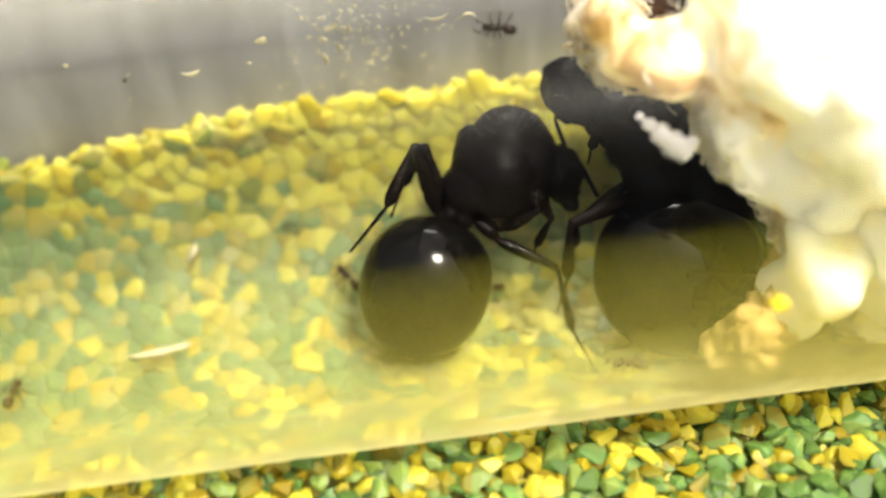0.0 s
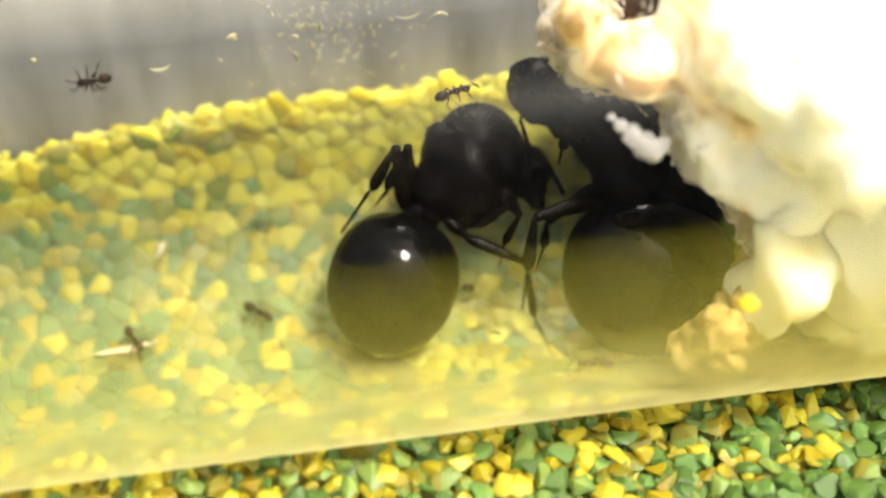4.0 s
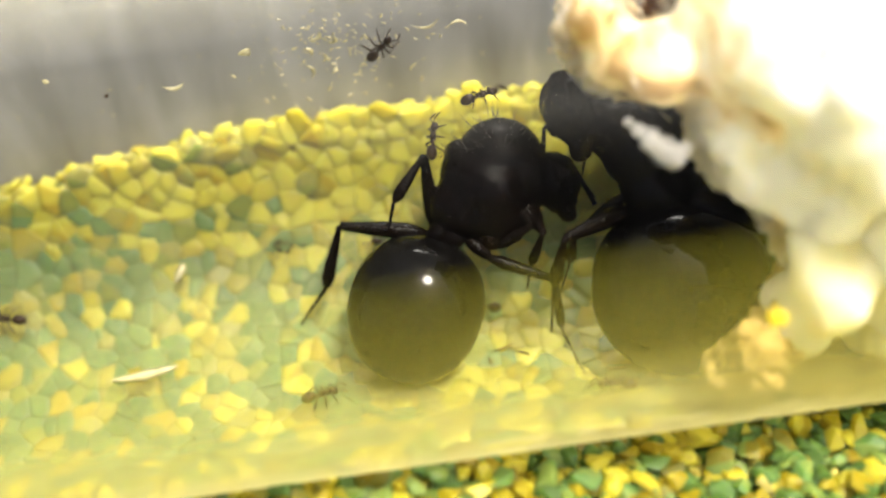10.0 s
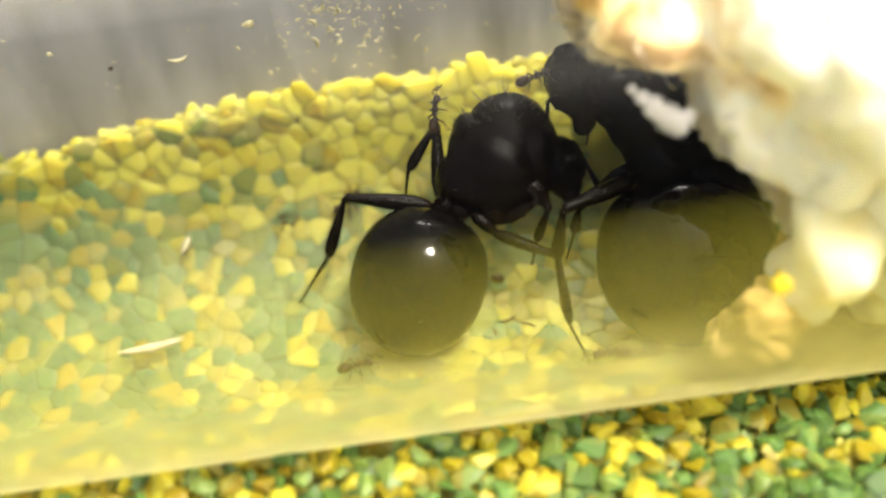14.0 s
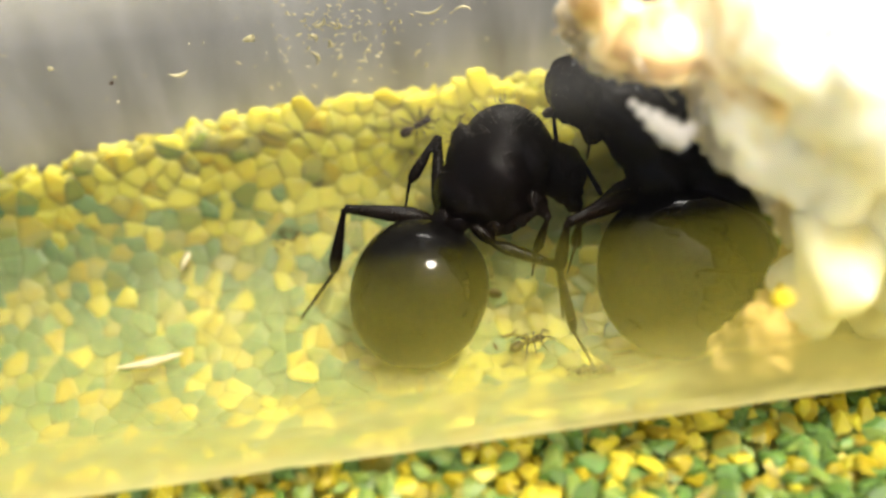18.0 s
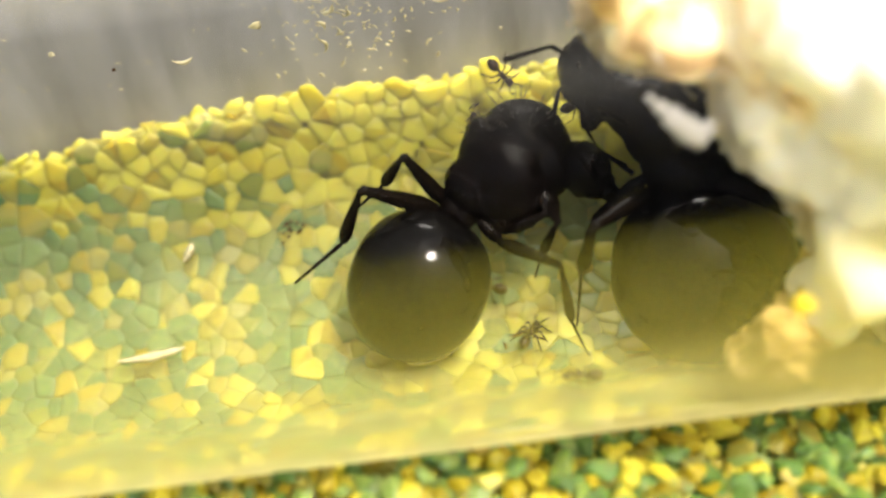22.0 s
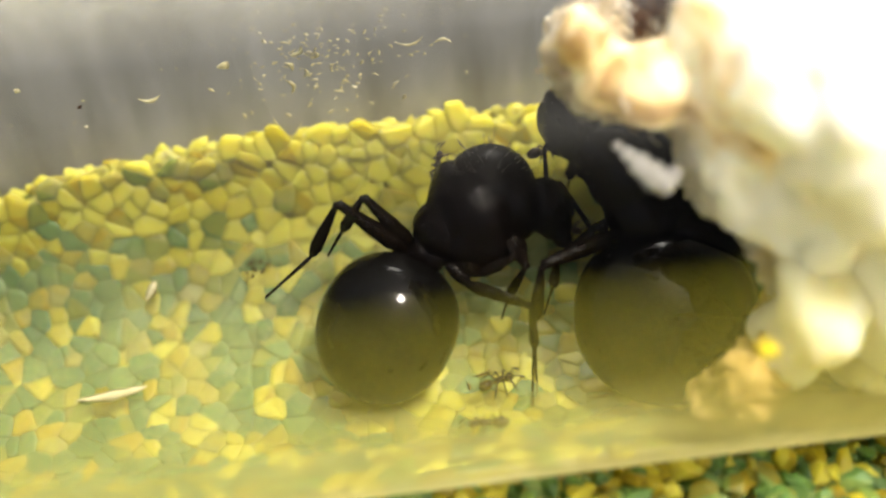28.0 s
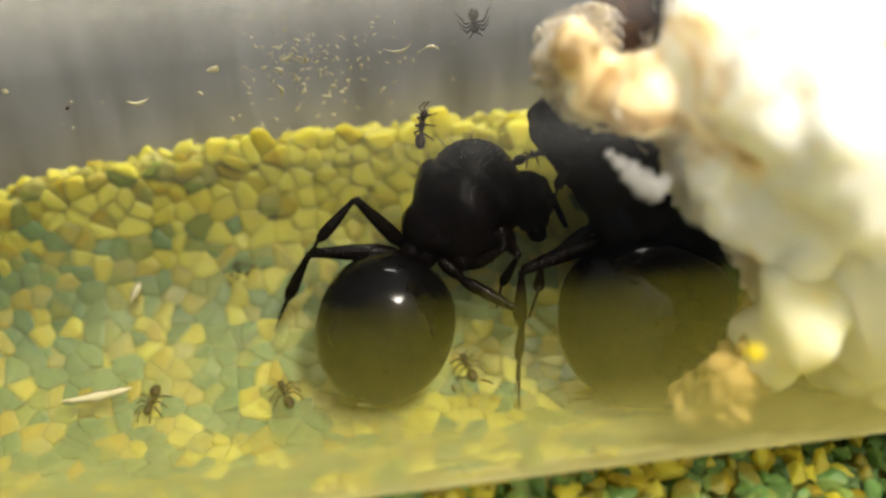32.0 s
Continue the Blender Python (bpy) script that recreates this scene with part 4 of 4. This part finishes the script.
LEG_HIND = [
    (0, -0.3, 3.5, -2.1, 0.5, -4.1, -1.4), (1, -0.5, 2.8, -1.3, 1.0, -3.2, -1.1), (2, -0.4, 2.8, -1.4, 1.2, -3.7, -0.7), (3, -0.8, 3.4, -3.8, 1.5, -6.4, 0.1),
    (3.5, 0.3, 3.1, -1.2, 1.2, -2.9, -0.9), (6, -0.3, 3.1, -1.4, 1.2, -2.8, 0.3), (7, -0.5, 2.7, -1.3, 1.1, -1.9, 0.3), (8, -0.1, 3.7, -3.3, 2.5, -6.5, 2.2),
    (8.5, -2.6, 2.9, -5.1, 0.7, -7.5, -0.7), (9, -3.9, 1.1, -4.9, -1.4, -5.8, -3.5), (10, -3.9, 1.0, -4.9, -2.0, -6.6, -3.7), (11, -3.8, 0.9, -4.8, -2.5, -7.1, -4.1),
    (12, -3.8, 1.0, -4.9, -2.2, -6.8, -3.9), (13, -3.9, 1.1, -4.9, -1.8, -7.0, -3.9), (14, -4.0, 0.9, -5.0, -2.0, -6.8, -4.2), (14.5, -3.8, 0.8, -4.7, -2.1, -6.8, -4.2),
    (17, -4.0, 0.7, -4.8, -2.3, -6.9, -4.3), (18, -3.8, 1.0, -4.7, -2.1, -6.7, -4.2), (19, -3.8, 0.8, -4.9, -2.4, -6.8, -4.2), (20, -4.0, -0.0, -4.9, -2.8, -6.1, -5.2),
    (21, -1.3, 3.2, -4.4, 1.3, -7.3, 1.1), (22, -3.0, 0.9, -4.1, -1.5, -7.0, -3.8), (23, 0.1, 3.4, -2.4, 1.0, -5.2, -0.5), (24, -0.9, 3.1, -2.2, 0.7, -5.0, -1.4),
    (25, -2.7, 2.2, -4.6, -0.1, -6.4, -1.7), (25.5, -0.2, 3.4, -1.8, 1.5, -4.3, -0.5), (27.5, -1.9, 2.8, -3.5, 1.0, -6.7, -0.6), (28, -2.7, 2.3, -4.1, -0.1, -6.8, -2.4),
    (29, -1.2, 2.7, -2.3, 1.2, -4.3, 0.0), (30, -1.2, 2.7, -2.7, 1.3, -4.6, 0.6), (31, -3.8, 0.3, -4.5, -1.8, -5.2, -3.7), (32, -4.2, 0.5, -5.2, -1.7, -6.1, -3.2)]
LEG_NEAR = [(0, 6.4, -3.6, 6.6, -6.9, 7.9, -9.7), (3, 6.3, -3.4, 6.6, -6.5, 7.7, -9.6), (9, 6.4, -3.2, 6.5, -5.5, 7.8, -9.4), (13, 6.2, -3.1, 6.4, -6.5, 7.6, -9.4),
            (19, 6.5, -3.2, 6.7, -6.5, 7.9, -9.3), (22, 6.0, -2.8, 6.6, -5.5, 7.6, -7.4), (28, 6.1, -2.7, 6.5, -4.8, 6.7, -7.6), (32, 6.0, -3.6, 5.8, -6.0, 5.5, -8.6)]


def build_head(parent, s, flip):
    """Head capsule as a part; eyes, jaws and feelers are its pieces."""
    hd = blob("head", parent, (0, 0, 0), (1.02 * s, 1.32 * s, 1.1 * s), CHITIN_MATT, 8 * flip, 0.14)
    for w in (0.8, -0.8):
        blob("eye", hd, (0.5 * s * flip, 0.25 * s, w * s), (0.24 * s, 0.3 * s, 0.3 * s), SHEEN, 0, 0)
        blob("jaw", hd, (0.3 * s * flip, -1.28 * s, 0.45 * w * s), (0.36 * s, 0.5 * s, 0.3 * s), LEG, 20 * flip, 0.1)
    return hd


def feeler(hd, base, elbow, tip, s, turns=()):
    a, b, c = view(*base), view(*elbow), view(*tip)
    L1, L2 = (b - a).length / MM, (c - b).length / MM
    bm = lathe([(0, 0.08 * s), (L1 * 0.5, 0.09 * s), (L1, 0.12 * s)], 8)
    bm.transform(aim(a, b))
    one = part("scape", bm, LEG, hd)
    n = 10
    pts = []
    for k in range(n):
        z = L2 * k / n
        r = (0.1 + 0.05 * k / n) * s
        pts += [(z + 0.01, r * 0.75), (z + L2 / n * 0.5, r), (z + L2 / n * 0.95, r * 0.8)]
    bm = lathe(pts + [(L2, 0.03 * s)], 8)
    bm.transform(aim(b, c))
    two = part("funiculus", bm, LEG, hd)
    for ob in (one, two) if turns else ():
        rows = []
        for t, deg in turns:
            m = plane_pose((0, 0, 0), deg)
            rows.append((t, Matrix.Translation(a) @ m @ Matrix.Translation(-a)))
        MOVES.append((ob, rows))


def queens():
    q = tagged(new("queen_ant"), "large black queen ant with a glossy swollen abdomen", "ant", "queen ants")
    q.matrix_basis = plane_pose(Q1)
    gaster(q, (0.95, -0.25, -0.1), (-2.1, -7.0, -0.3), 3.35, 0.86, SHEEN)
    blob("petiole", q, (1.75, -0.35, 0.2), (0.75, 0.62, 0.7), CHITIN_MATT, 60)
    blob("postpetiole", q, (1.1, -0.1, 0.1), (0.7, 0.6, 0.8), CHITIN_MATT, 45)
    thorax(q, [((2.15, 0.9, 0), (1.2, 1.55, 1.5), -12), ((2.8, 2.5, 0), (1.3, 1.7, 1.5), -10), ((4.55, 3.0, 0), (2.2, 2.1, 1.9), -15),
               ((3.9, 1.7, 0.1), (2.2, 2.3, 2.0), 30), ((5.7, 2.3, 0), (1.3, 2.0, 1.7), 5), ((6.7, 1.7, 0), (0.7, 0.8, 0.8), 0), ((3.6, 0.4, 0.2), (1.8, 1.2, 1.5), 20),
               ((1.75, 1.2, 0), (1.0, 1.2, 1.3), -15), ((2.6, 3.0, 0), (0.75, 1.0, 1.2), -10), ((4.3, 0.1, 0.2), (1.6, 1.1, 1.3), 15)])
    blob("scutellum", q, (2.6, 3.5, 0), (0.75, 0.8, 1.2), CHITIN_MATT, 0, 0.06)
    for c, r in (((3.4, -0.5, 0.5), (0.65, 0.9, 0.6)), ((4.4, -0.3, 0.6), (0.6, 0.9, 0.6)), ((5.4, 0.3, 0.6), (0.65, 1.0, 0.6))):
        blob("coxa", q, c, r, LEG, 35)
    hairs(q, (4.45, 3.0, 0), (2.2, 2.15, 1.9), 90, 4, HAIR, 0.25, (0.4, 0.65))
    hairs(q, (2.6, 3.5, 0), (0.8, 0.85, 1.2), 40, 5, HAIR, 0.0, (0.3, 0.6))
    hairs(q, (2.2, 0.9, 0), (1.15, 1.5, 1.5), 20, 6, HAIR, -1)
    hd = build_head(q, 1.15, 1)
    feeler(hd, (0.6, -0.7, 0.7), (1.0, 0.3, 1.1), (1.6, -1.4, 1.3), 1.0)
    feeler(hd, (0.6, -0.7, -0.7), (1.1, 0.5, -1.0), (1.9, -1.0, -1.2), 1.0)
    MOVES.append((hd, [(t, plane_pose((u, v, 0), a)) for t, u, v, a in Q1_HEAD]))
    MOVES.append((q, [(t, plane_pose(Q1 + Vector((du, dv, 0)), a)) for t, du, dv, a in Q1_BODY]))
    limb(q, (0.9, 0.2, -0.6), (3.8, 2.7, 1.7), (0.36, 0.26, 0.2), (1, -1, -1), LEG_MID, LEG)
    limb(q, (0.5, 0.0, -0.4), (4.3, 3.4, 3.0), (0.4, 0.29, 0.22), (1, -1, -1), LEG_HIND, LEG)
    limb(q, (3.2, -1.6, 0.6), (3.5, 3.3, 3.1), (0.3, 0.22, 0.16), (1, -1, -1), LEG_NEAR, LEG)
    blob("coxa", q, (2.85, -1.05, 0.5), (0.36, 0.85, 0.42), LEG, 42)
    limb(q, (3.8, -1.2, 0.8), (2.1, 1.5, 1.2), (0.26, 0.2, 0.14), (1, -1, -1), [(0, 5.5, -0.4, 5.0, 0.7, 4.6, 1.6)], LEG)
    limb(q, (5.7, 0.0, 0.6), (2.2, 2.4, 1.2), (0.3, 0.22, 0.15), (1, -1, -1), [(0, 5.9, -0.9, 5.2, -2.2, 4.5, -4.2), (16, 5.9, -0.8, 5.3, -2.3, 4.7, -4.2), (32, 5.9, -0.9, 5.2, -2.2, 4.5, -4.2)], LEG)
    # the queen half under the cotton
    c = Vector((11.1, -4.0, -5.0))
    q = tagged(new("queen_ant"), "large black queen ant half hidden under the cotton plug", "ant", "queen ants")
    q.matrix_basis = plane_pose(c)
    L = lambda u, v, w: (u - c.x, v - c.y, w - c.z)
    gaster(q, L(12.4, -1.6, -4.7), L(10.6, -9.9, -4.9), 4.4, 0.68, SHEEN)
    blob("petiole", q, L(11.5, -1.7, -4.6), (0.9, 0.8, 0.9), CHITIN_MATT)
    thorax(q, [(L(10.9, -0.9, -4.4), (1.9, 1.6, 1.6), -30), (L(13.4, -2.2, -4.8), (2.6, 1.6, 1.6), -25), (L(10.3, 1.1, -4.2), (1.9, 1.9, 1.8), 20),
               (L(9.2, 2.2, -4.0), (1.5, 1.7, 1.6), 35), (L(8.3, 3.0, -4.0), (1.1, 1.2, 1.2), 30), (L(11.9, 0.4, -4.4), (2.2, 2.0, 1.6), 0), (L(11.0, 2.5, -4.2), (1.7, 1.5, 1.6), 20), (L(12.6, 1.2, -4.3), (1.5, 1.6, 1.4), 0), (L(9.6, 3.6, -4.5), (1.3, 1.1, 1.2), 20)])
    hairs(q, L(11.1, -4.0, -4.9), (3.4, 3.0, 2.4), 60, 8, HAIR, -1, (0.15, 0.35), False)
    hd = build_head(q, 1.42, -1)
    feeler(hd, (-0.5, 0.6, 0.9), (-1.4, 1.7, 1.2), (-3.6, 2.0, 1.0), 1.1,
           [(0, -160), (19.2, -160), (19.5, -80), (19.8, 0), (22, 8), (24.2, 0), (24.5, -80), (24.8, -160), (28.2, -160), (28.5, -80), (28.8, 0), (29.0, 8), (29.4, 0), (29.7, -80), (30.0, -160), (32, -160)])
    feeler(hd, (-0.6, -0.5, -0.7), (-1.5, -0.2, -0.8), (-2.2, -1.6, -0.9), 1.1)
    hrows = [(0, 7.2, 3.9, 40), (1, 7.1, 3.9, 40), (3, 7.0, 4.0, 38), (6, 6.9, 3.7, 38), (7, 6.9, 3.9, 35), (9, 7.2, 3.4, 20), (11, 7.4, 3.6, 16), (13, 7.3, 3.3, 14), (17, 7.4, 3.5, 26),
             (19, 7.5, 3.5, 22), (20, 7.6, 3.6, 14), (21, 7.4, 3.9, 5), (22, 7.3, 4.0, 8), (23, 7.2, 4.1, 0), (24, 7.4, 4.1, 12), (25, 7.6, 4.0, 30), (28, 8.0, 3.7, 24), (29, 7.9, 3.9, 36), (30, 7.9, 3.9, 42), (32, 8.4, 3.8, 56)]
    MOVES.append((hd, [(t, plane_pose(L(u, v, -4.0), a)) for t, u, v, a in hrows]))
    legs = [(0, 5.9, -2.6, 5.6, -5.2, 5.3, -7.1), (3, 5.7, -2.2, 5.2, -4.8, 5.1, -7.1), (9, 6.0, -2.6, 5.3, -4.7, 5.1, -7.1), (13, 5.7, -2.6, 5.2, -4.9, 5.4, -7.5), (19, 5.9, -2.6, 5.3, -4.8, 5.5, -7.2),
            (23, 6.4, -3.0, 5.8, -4.9, 5.4, -7.7), (28, 5.7, -2.7, 5.2, -5.2, 4.6, -9.2), (32, 5.5, -2.7, 5.3, -5.3, 4.8, -9.3)]
    limb(q, L(9.5, -1.6, -3.9), (4.1, 2.8, 4.0), (0.42, 0.3, 0.2), (1, -1, -1), [(r[0], *(x - (c.x, c.y)[k % 2] for k, x in enumerate(r[1:]))) for r in legs], LEG)
    limb(q, L(9.4, -0.9, -4.4), (3.4, 2.4, 1.6), (0.34, 0.24, 0.16), (-1, 1, -1), [(0, -4.3, 1.4, -4.9, 0.3, -5.4, -1.0)], LEG)
    fore = [(0, 7.7, 1.9, 7.3, 0.9, 7.2, 0.2), (19, 7.6, 2.0, 7.3, 0.9, 7.2, 0.2), (21, 6.5, 2.7, 6.7, 1.4, 7.1, 0.6), (24, 6.5, 2.7, 6.8, 1.4, 7.3, 0.6), (26, 7.4, 2.2, 7.3, 1.2, 7.2, 0.4), (32, 7.7, 1.9, 7.3, 0.9, 7.2, 0.2)]
    limb(q, L(8.7, 1.3, -3.2), (2.7, 1.5, 1.1), (0.34, 0.24, 0.15), (1, -1, -1), [(r[0], *(x - (c.x, c.y)[k % 2] for k, x in enumerate(r[1:]))) for r in fore], LEG)
    limb(q, L(9.2, -8.3, -4.0), (1.6, 1.9, 1.5), (0.3, 0.22, 0.15), (-1, -1, -1), [(0, -2.6, -4.6, -1.0, -5.2, 0.6, -5.3)], LEG)


queens()


# ---- workers: nose along +x, feet on z = 0, about 2 mm long ----
def worker_blob(name, parent, c, radii, mat, tilt=0.0):
    bm = bmesh.new()
    bmesh.ops.create_uvsphere(bm, u_segments=16, v_segments=12, radius=1.0)
    bm.transform(Matrix.Translation(Vector(c) * MM) @ Matrix.Rotation(radians(tilt), 4, "Y") @ Matrix.Diagonal((*(r * MM for r in radii), 1)))
    return part(name, bm, mat, parent)


def rod(bm, p, q, r0, r1):
    b2 = lathe([(0, r0), ((q - p).length, r1)], 6)
    b2.transform(aim(p * MM, q * MM))
    me = bpy.data.meshes.new("rod")
    b2.to_mesh(me)
    b2.free()
    bm.from_mesh(me)
    bpy.data.meshes.remove(me)


def worker():
    w = tagged(new("worker_ant"), "tiny dark brown worker ant walking on the glass", "ant", "worker ants")
    worker_blob("gaster", w, (-0.62, 0, 0.36), (0.38, 0.27, 0.26), WORKER, -8)
    worker_blob("petiole", w, (-0.2, 0, 0.36), (0.1, 0.08, 0.11), WORKER)
    worker_blob("thorax", w, (0.14, 0, 0.4), (0.3, 0.15, 0.16), WORKER, -5)
    hd = worker_blob("head", w, (0.62, 0, 0.38), (0.25, 0.21, 0.18), WORKER, 12)
    for s in (1, -1):
        bm = bmesh.new()
        a, b, c = Vector((0.74, 0.08 * s, 0.42)), Vector((0.98, 0.32 * s, 0.55)), Vector((1.3, 0.3 * s, 0.3))
        rod(bm, a, b, 0.032, 0.03), rod(bm, b, c, 0.03, 0.045)
        part("antenna", bm, WORKER, w)
        for x, fx, reach in ((0.32, 0.75, 0.75), (0.16, 0.1, 0.85), (0.0, -0.6, 0.85)):
            bm = bmesh.new()
            a, b, c, d = Vector((x, 0.1 * s, 0.34)), Vector((x + (fx - x) * 0.4, reach * 0.5 * s, 0.56)), Vector((x + (fx - x) * 0.8, reach * 0.85 * s, 0.16)), Vector((fx, reach * s, 0.02))
            rod(bm, a, b, 0.055, 0.045), rod(bm, b, c, 0.045, 0.038), rod(bm, c, d, 0.032, 0.022)
            part("leg", bm, WORKER, w)
    return w


def crawl(rows, h0=0.0):
    """Poses on the tube's inside, nose along the way; rows of (seconds, u, degrees up the far side)."""
    out, h = [], h0
    for k, (t, u, d) in enumerate(rows):
        a, b = rows[min(k, len(rows) - 2)], rows[min(k, len(rows) - 2) + 1]
        du, dv = b[1] - a[1], radians(b[2] - a[2]) * R_IN
        if math.hypot(du, dv) > 0.35 * max(1, b[0] - a[0]):
            want = math.degrees(math.atan2(dv, du))
            turn = (want - h + 180) % 360 - 180
            h += max(-75, min(75, turn))
        out.append((t, on_tube_pose(u, d, h)))
    return out


TRAILS = [
    (180, [(0, 4.1, 96), (0.5, 0.7, 102), (1, -4.9, 97), (1.5, -5.4, 109), (2, -8.7, 100), (2.5, -9.6, 104), (3, -13.4, 83), (3.5, -14.7, 92), (5.5, -19.0, 88), (6, -20.9, 91), (8, -30, 92), (32, -38, 92)]),
    (150, [(0, -5.3, 22), (0.5, -7.3, 38), (1, -8.8, 37), (1.5, -8.5, 28), (2, -8.3, 21), (2.5, -9.1, 18), (3, -9.2, 15), (3.5, -9.0, 14), (5.5, -7.2, 6), (6, -7.4, 6), (6.5, -9.4, 18), (7, -10.4, 32), (7.5, -9.3, 44),
           (8, -9.0, 55), (8.5, -9.4, 61), (9, -7.6, 66), (9.5, -4.9, 80), (10, -1.4, 97), (10.5, 0.5, 108), (11, 2.3, 128), (14, 4, 150), (31, 5, 135), (32, 4.6, 112)]),
    (-20, [(0, -34, 48), (6.5, -22.9, 48), (7.5, -19.3, 54), (8, -19.9, 46), (8.5, -20.4, 32), (9, -21.7, 28), (9.5, -22.3, 29), (10, -22.6, 29), (11, -25.1, 32), (14, -34, 35), (32, -40, 35)]),
    (0, [(0, -22.9, -3), (0.5, -23.0, -1), (1, -20.4, -7), (1.5, -19.0, -9), (2, -18.9, -7), (2.5, -19.8, 1), (3, -18.6, 0), (3.5, -16.8, 9), (5.5, -11.8, -5), (6.5, -14.4, -13), (7.5, -8.1, -4), (8.5, -5.1, -11),
         (9.5, -6.6, -12), (12, -5.7, -13), (12.5, -8.2, -7), (14, -5, -14), (18, 3.5, -8), (19, 4.6, -6), (25, 1.8, -4), (28, 3.3, -7), (30, 3.1, -8), (32, 2.8, 0)]),
    (90, [(0, 0.5, 20), (10, -2.5, 36), (11, -4.8, 41), (11.5, -5.2, 37), (12, -6.3, 35), (12.5, -5.6, 43), (13, -5.4, 44), (13.5, -5.7, 46), (14, -4.7, 42), (14.5, -3.6, 46), (16.5, -1.7, 54), (17, -1.4, 58), (17.5, -0.7, 65),
          (18, -0.5, 66), (18.5, -0.1, 67), (19, 0.5, 65), (19.6, -1.6, 60), (20.0, -2.0, 60), (20.4, -0.5, 62), (20.7, -0.4, 66), (21.1, 2.8, 72), (21.5, 3.6, 81), (21.8, 3.4, 77), (22.1, 3.6, 75), (22.6, 5.5, 62), (28, 8, 40), (32, 10, 35)]),
    (180, [(0, 2, 12), (27, 1, 15), (29, -3.0, 22), (29.5, -5.8, 22), (30, -8.7, 17), (30.5, -10.8, 6), (31, -12.3, 0), (31.5, -12.7, 3), (32, -12.8, 1)]),
    (150, [(0, 8, -30), (27, 3, -26), (30.5, -2.8, -22), (31, -4.8, -16), (31.5, -6.1, -6), (32, -6.3, -2)]),
]
RIDERS = [
    [(0, 4, 2.5, -7.6), (2.4, 3.2, 3.0, -7.2), (2.8, 2.9, 4.0, -4.6), (3, 2.7, 4.1, -3.5), (3.5, 2.4, 4.0, -3.5), (5.5, 4.6, 4.2, -3.8), (7, 5.4, 4.0, -3.5), (8, 4.6, 4.0, -3.7), (8.3, 3.4, 3.4, -3.7), (8.7, 2.9, 3.5, -3.7), (9, 2.9, 2.9, -5.5), (9.2, 2.8, 3.0, -5.5), (9.4, 2.8, 3.6, -3.7), (9.6, 3.1, 3.9, -3.7), (9.8, 3.5, 4.1, -3.7), (10, 3.1, 4.3, -3.7),
     (10.5, 3.8, 4.3, -3.5), (11, 5.2, 3.7, -3.5), (12, 5.6, 3.5, -3.4), (13, 5.2, 3.4, -3.4), (14, 5.4, 3.4, -3.5), (16, 6.6, 2.8, -5.5), (32, 7, 2.5, -6)],
    [(0, 2.2, 1.6, -7.4), (7, 1.6, 2.2, -7), (8, 1.2, 2.8, -4.5), (8.5, 0.8, 2.8, -3.9), (9, 1.0, 2.7, -3.9), (10, 0.9, 2.8, -3.9), (11, 0.9, 2.9, -3.9), (12, 0.9, 2.9, -3.9), (13, 1.0, 2.9, -3.9), (14, 0.8, 2.7, -3.9), (14.5, 0.7, 2.6, -4.2),
     (16.5, 1.8, 2.2, -7), (29, 2.0, 2.6, -7.0), (30.5, 2.0, 3.6, -6), (31.5, 2.1, 4.3, -4), (32, 1.9, 4.4, -3.8)],
]


def ride(rows, lean):
    out = []
    for k, (t, u, v, w) in enumerate(rows):
        up = view(math.sin(radians(-lean)), math.cos(radians(lean)), 0.35).normalized()
        fwd = view(math.cos(radians(lean)), math.sin(radians(lean)), 0).normalized()
        side = up.cross(fwd).normalized()
        m = Matrix((side.cross(up), side, up)).transposed().to_4x4()
        m.translation = view(u, v, w)
        out.append((t, m))
    return out


def workers():
    first = worker()
    made = [first] + [copy_thing(first, Matrix()) for _ in range(len(TRAILS) + len(RIDERS) - 1)]
    for ob, (h0, rows) in zip(made, TRAILS):
        MOVES.append((ob, crawl(rows, h0)))
    for ob, rows, lean in zip(made[len(TRAILS):], RIDERS, (10, 75)):
        tagged(ob, "tiny dark brown worker ant climbing on the queen")
        MOVES.append((ob, ride(rows, lean)))


workers()


def motions():
    for ob, rows in MOVES:
        walk(ob, rows)


motions()
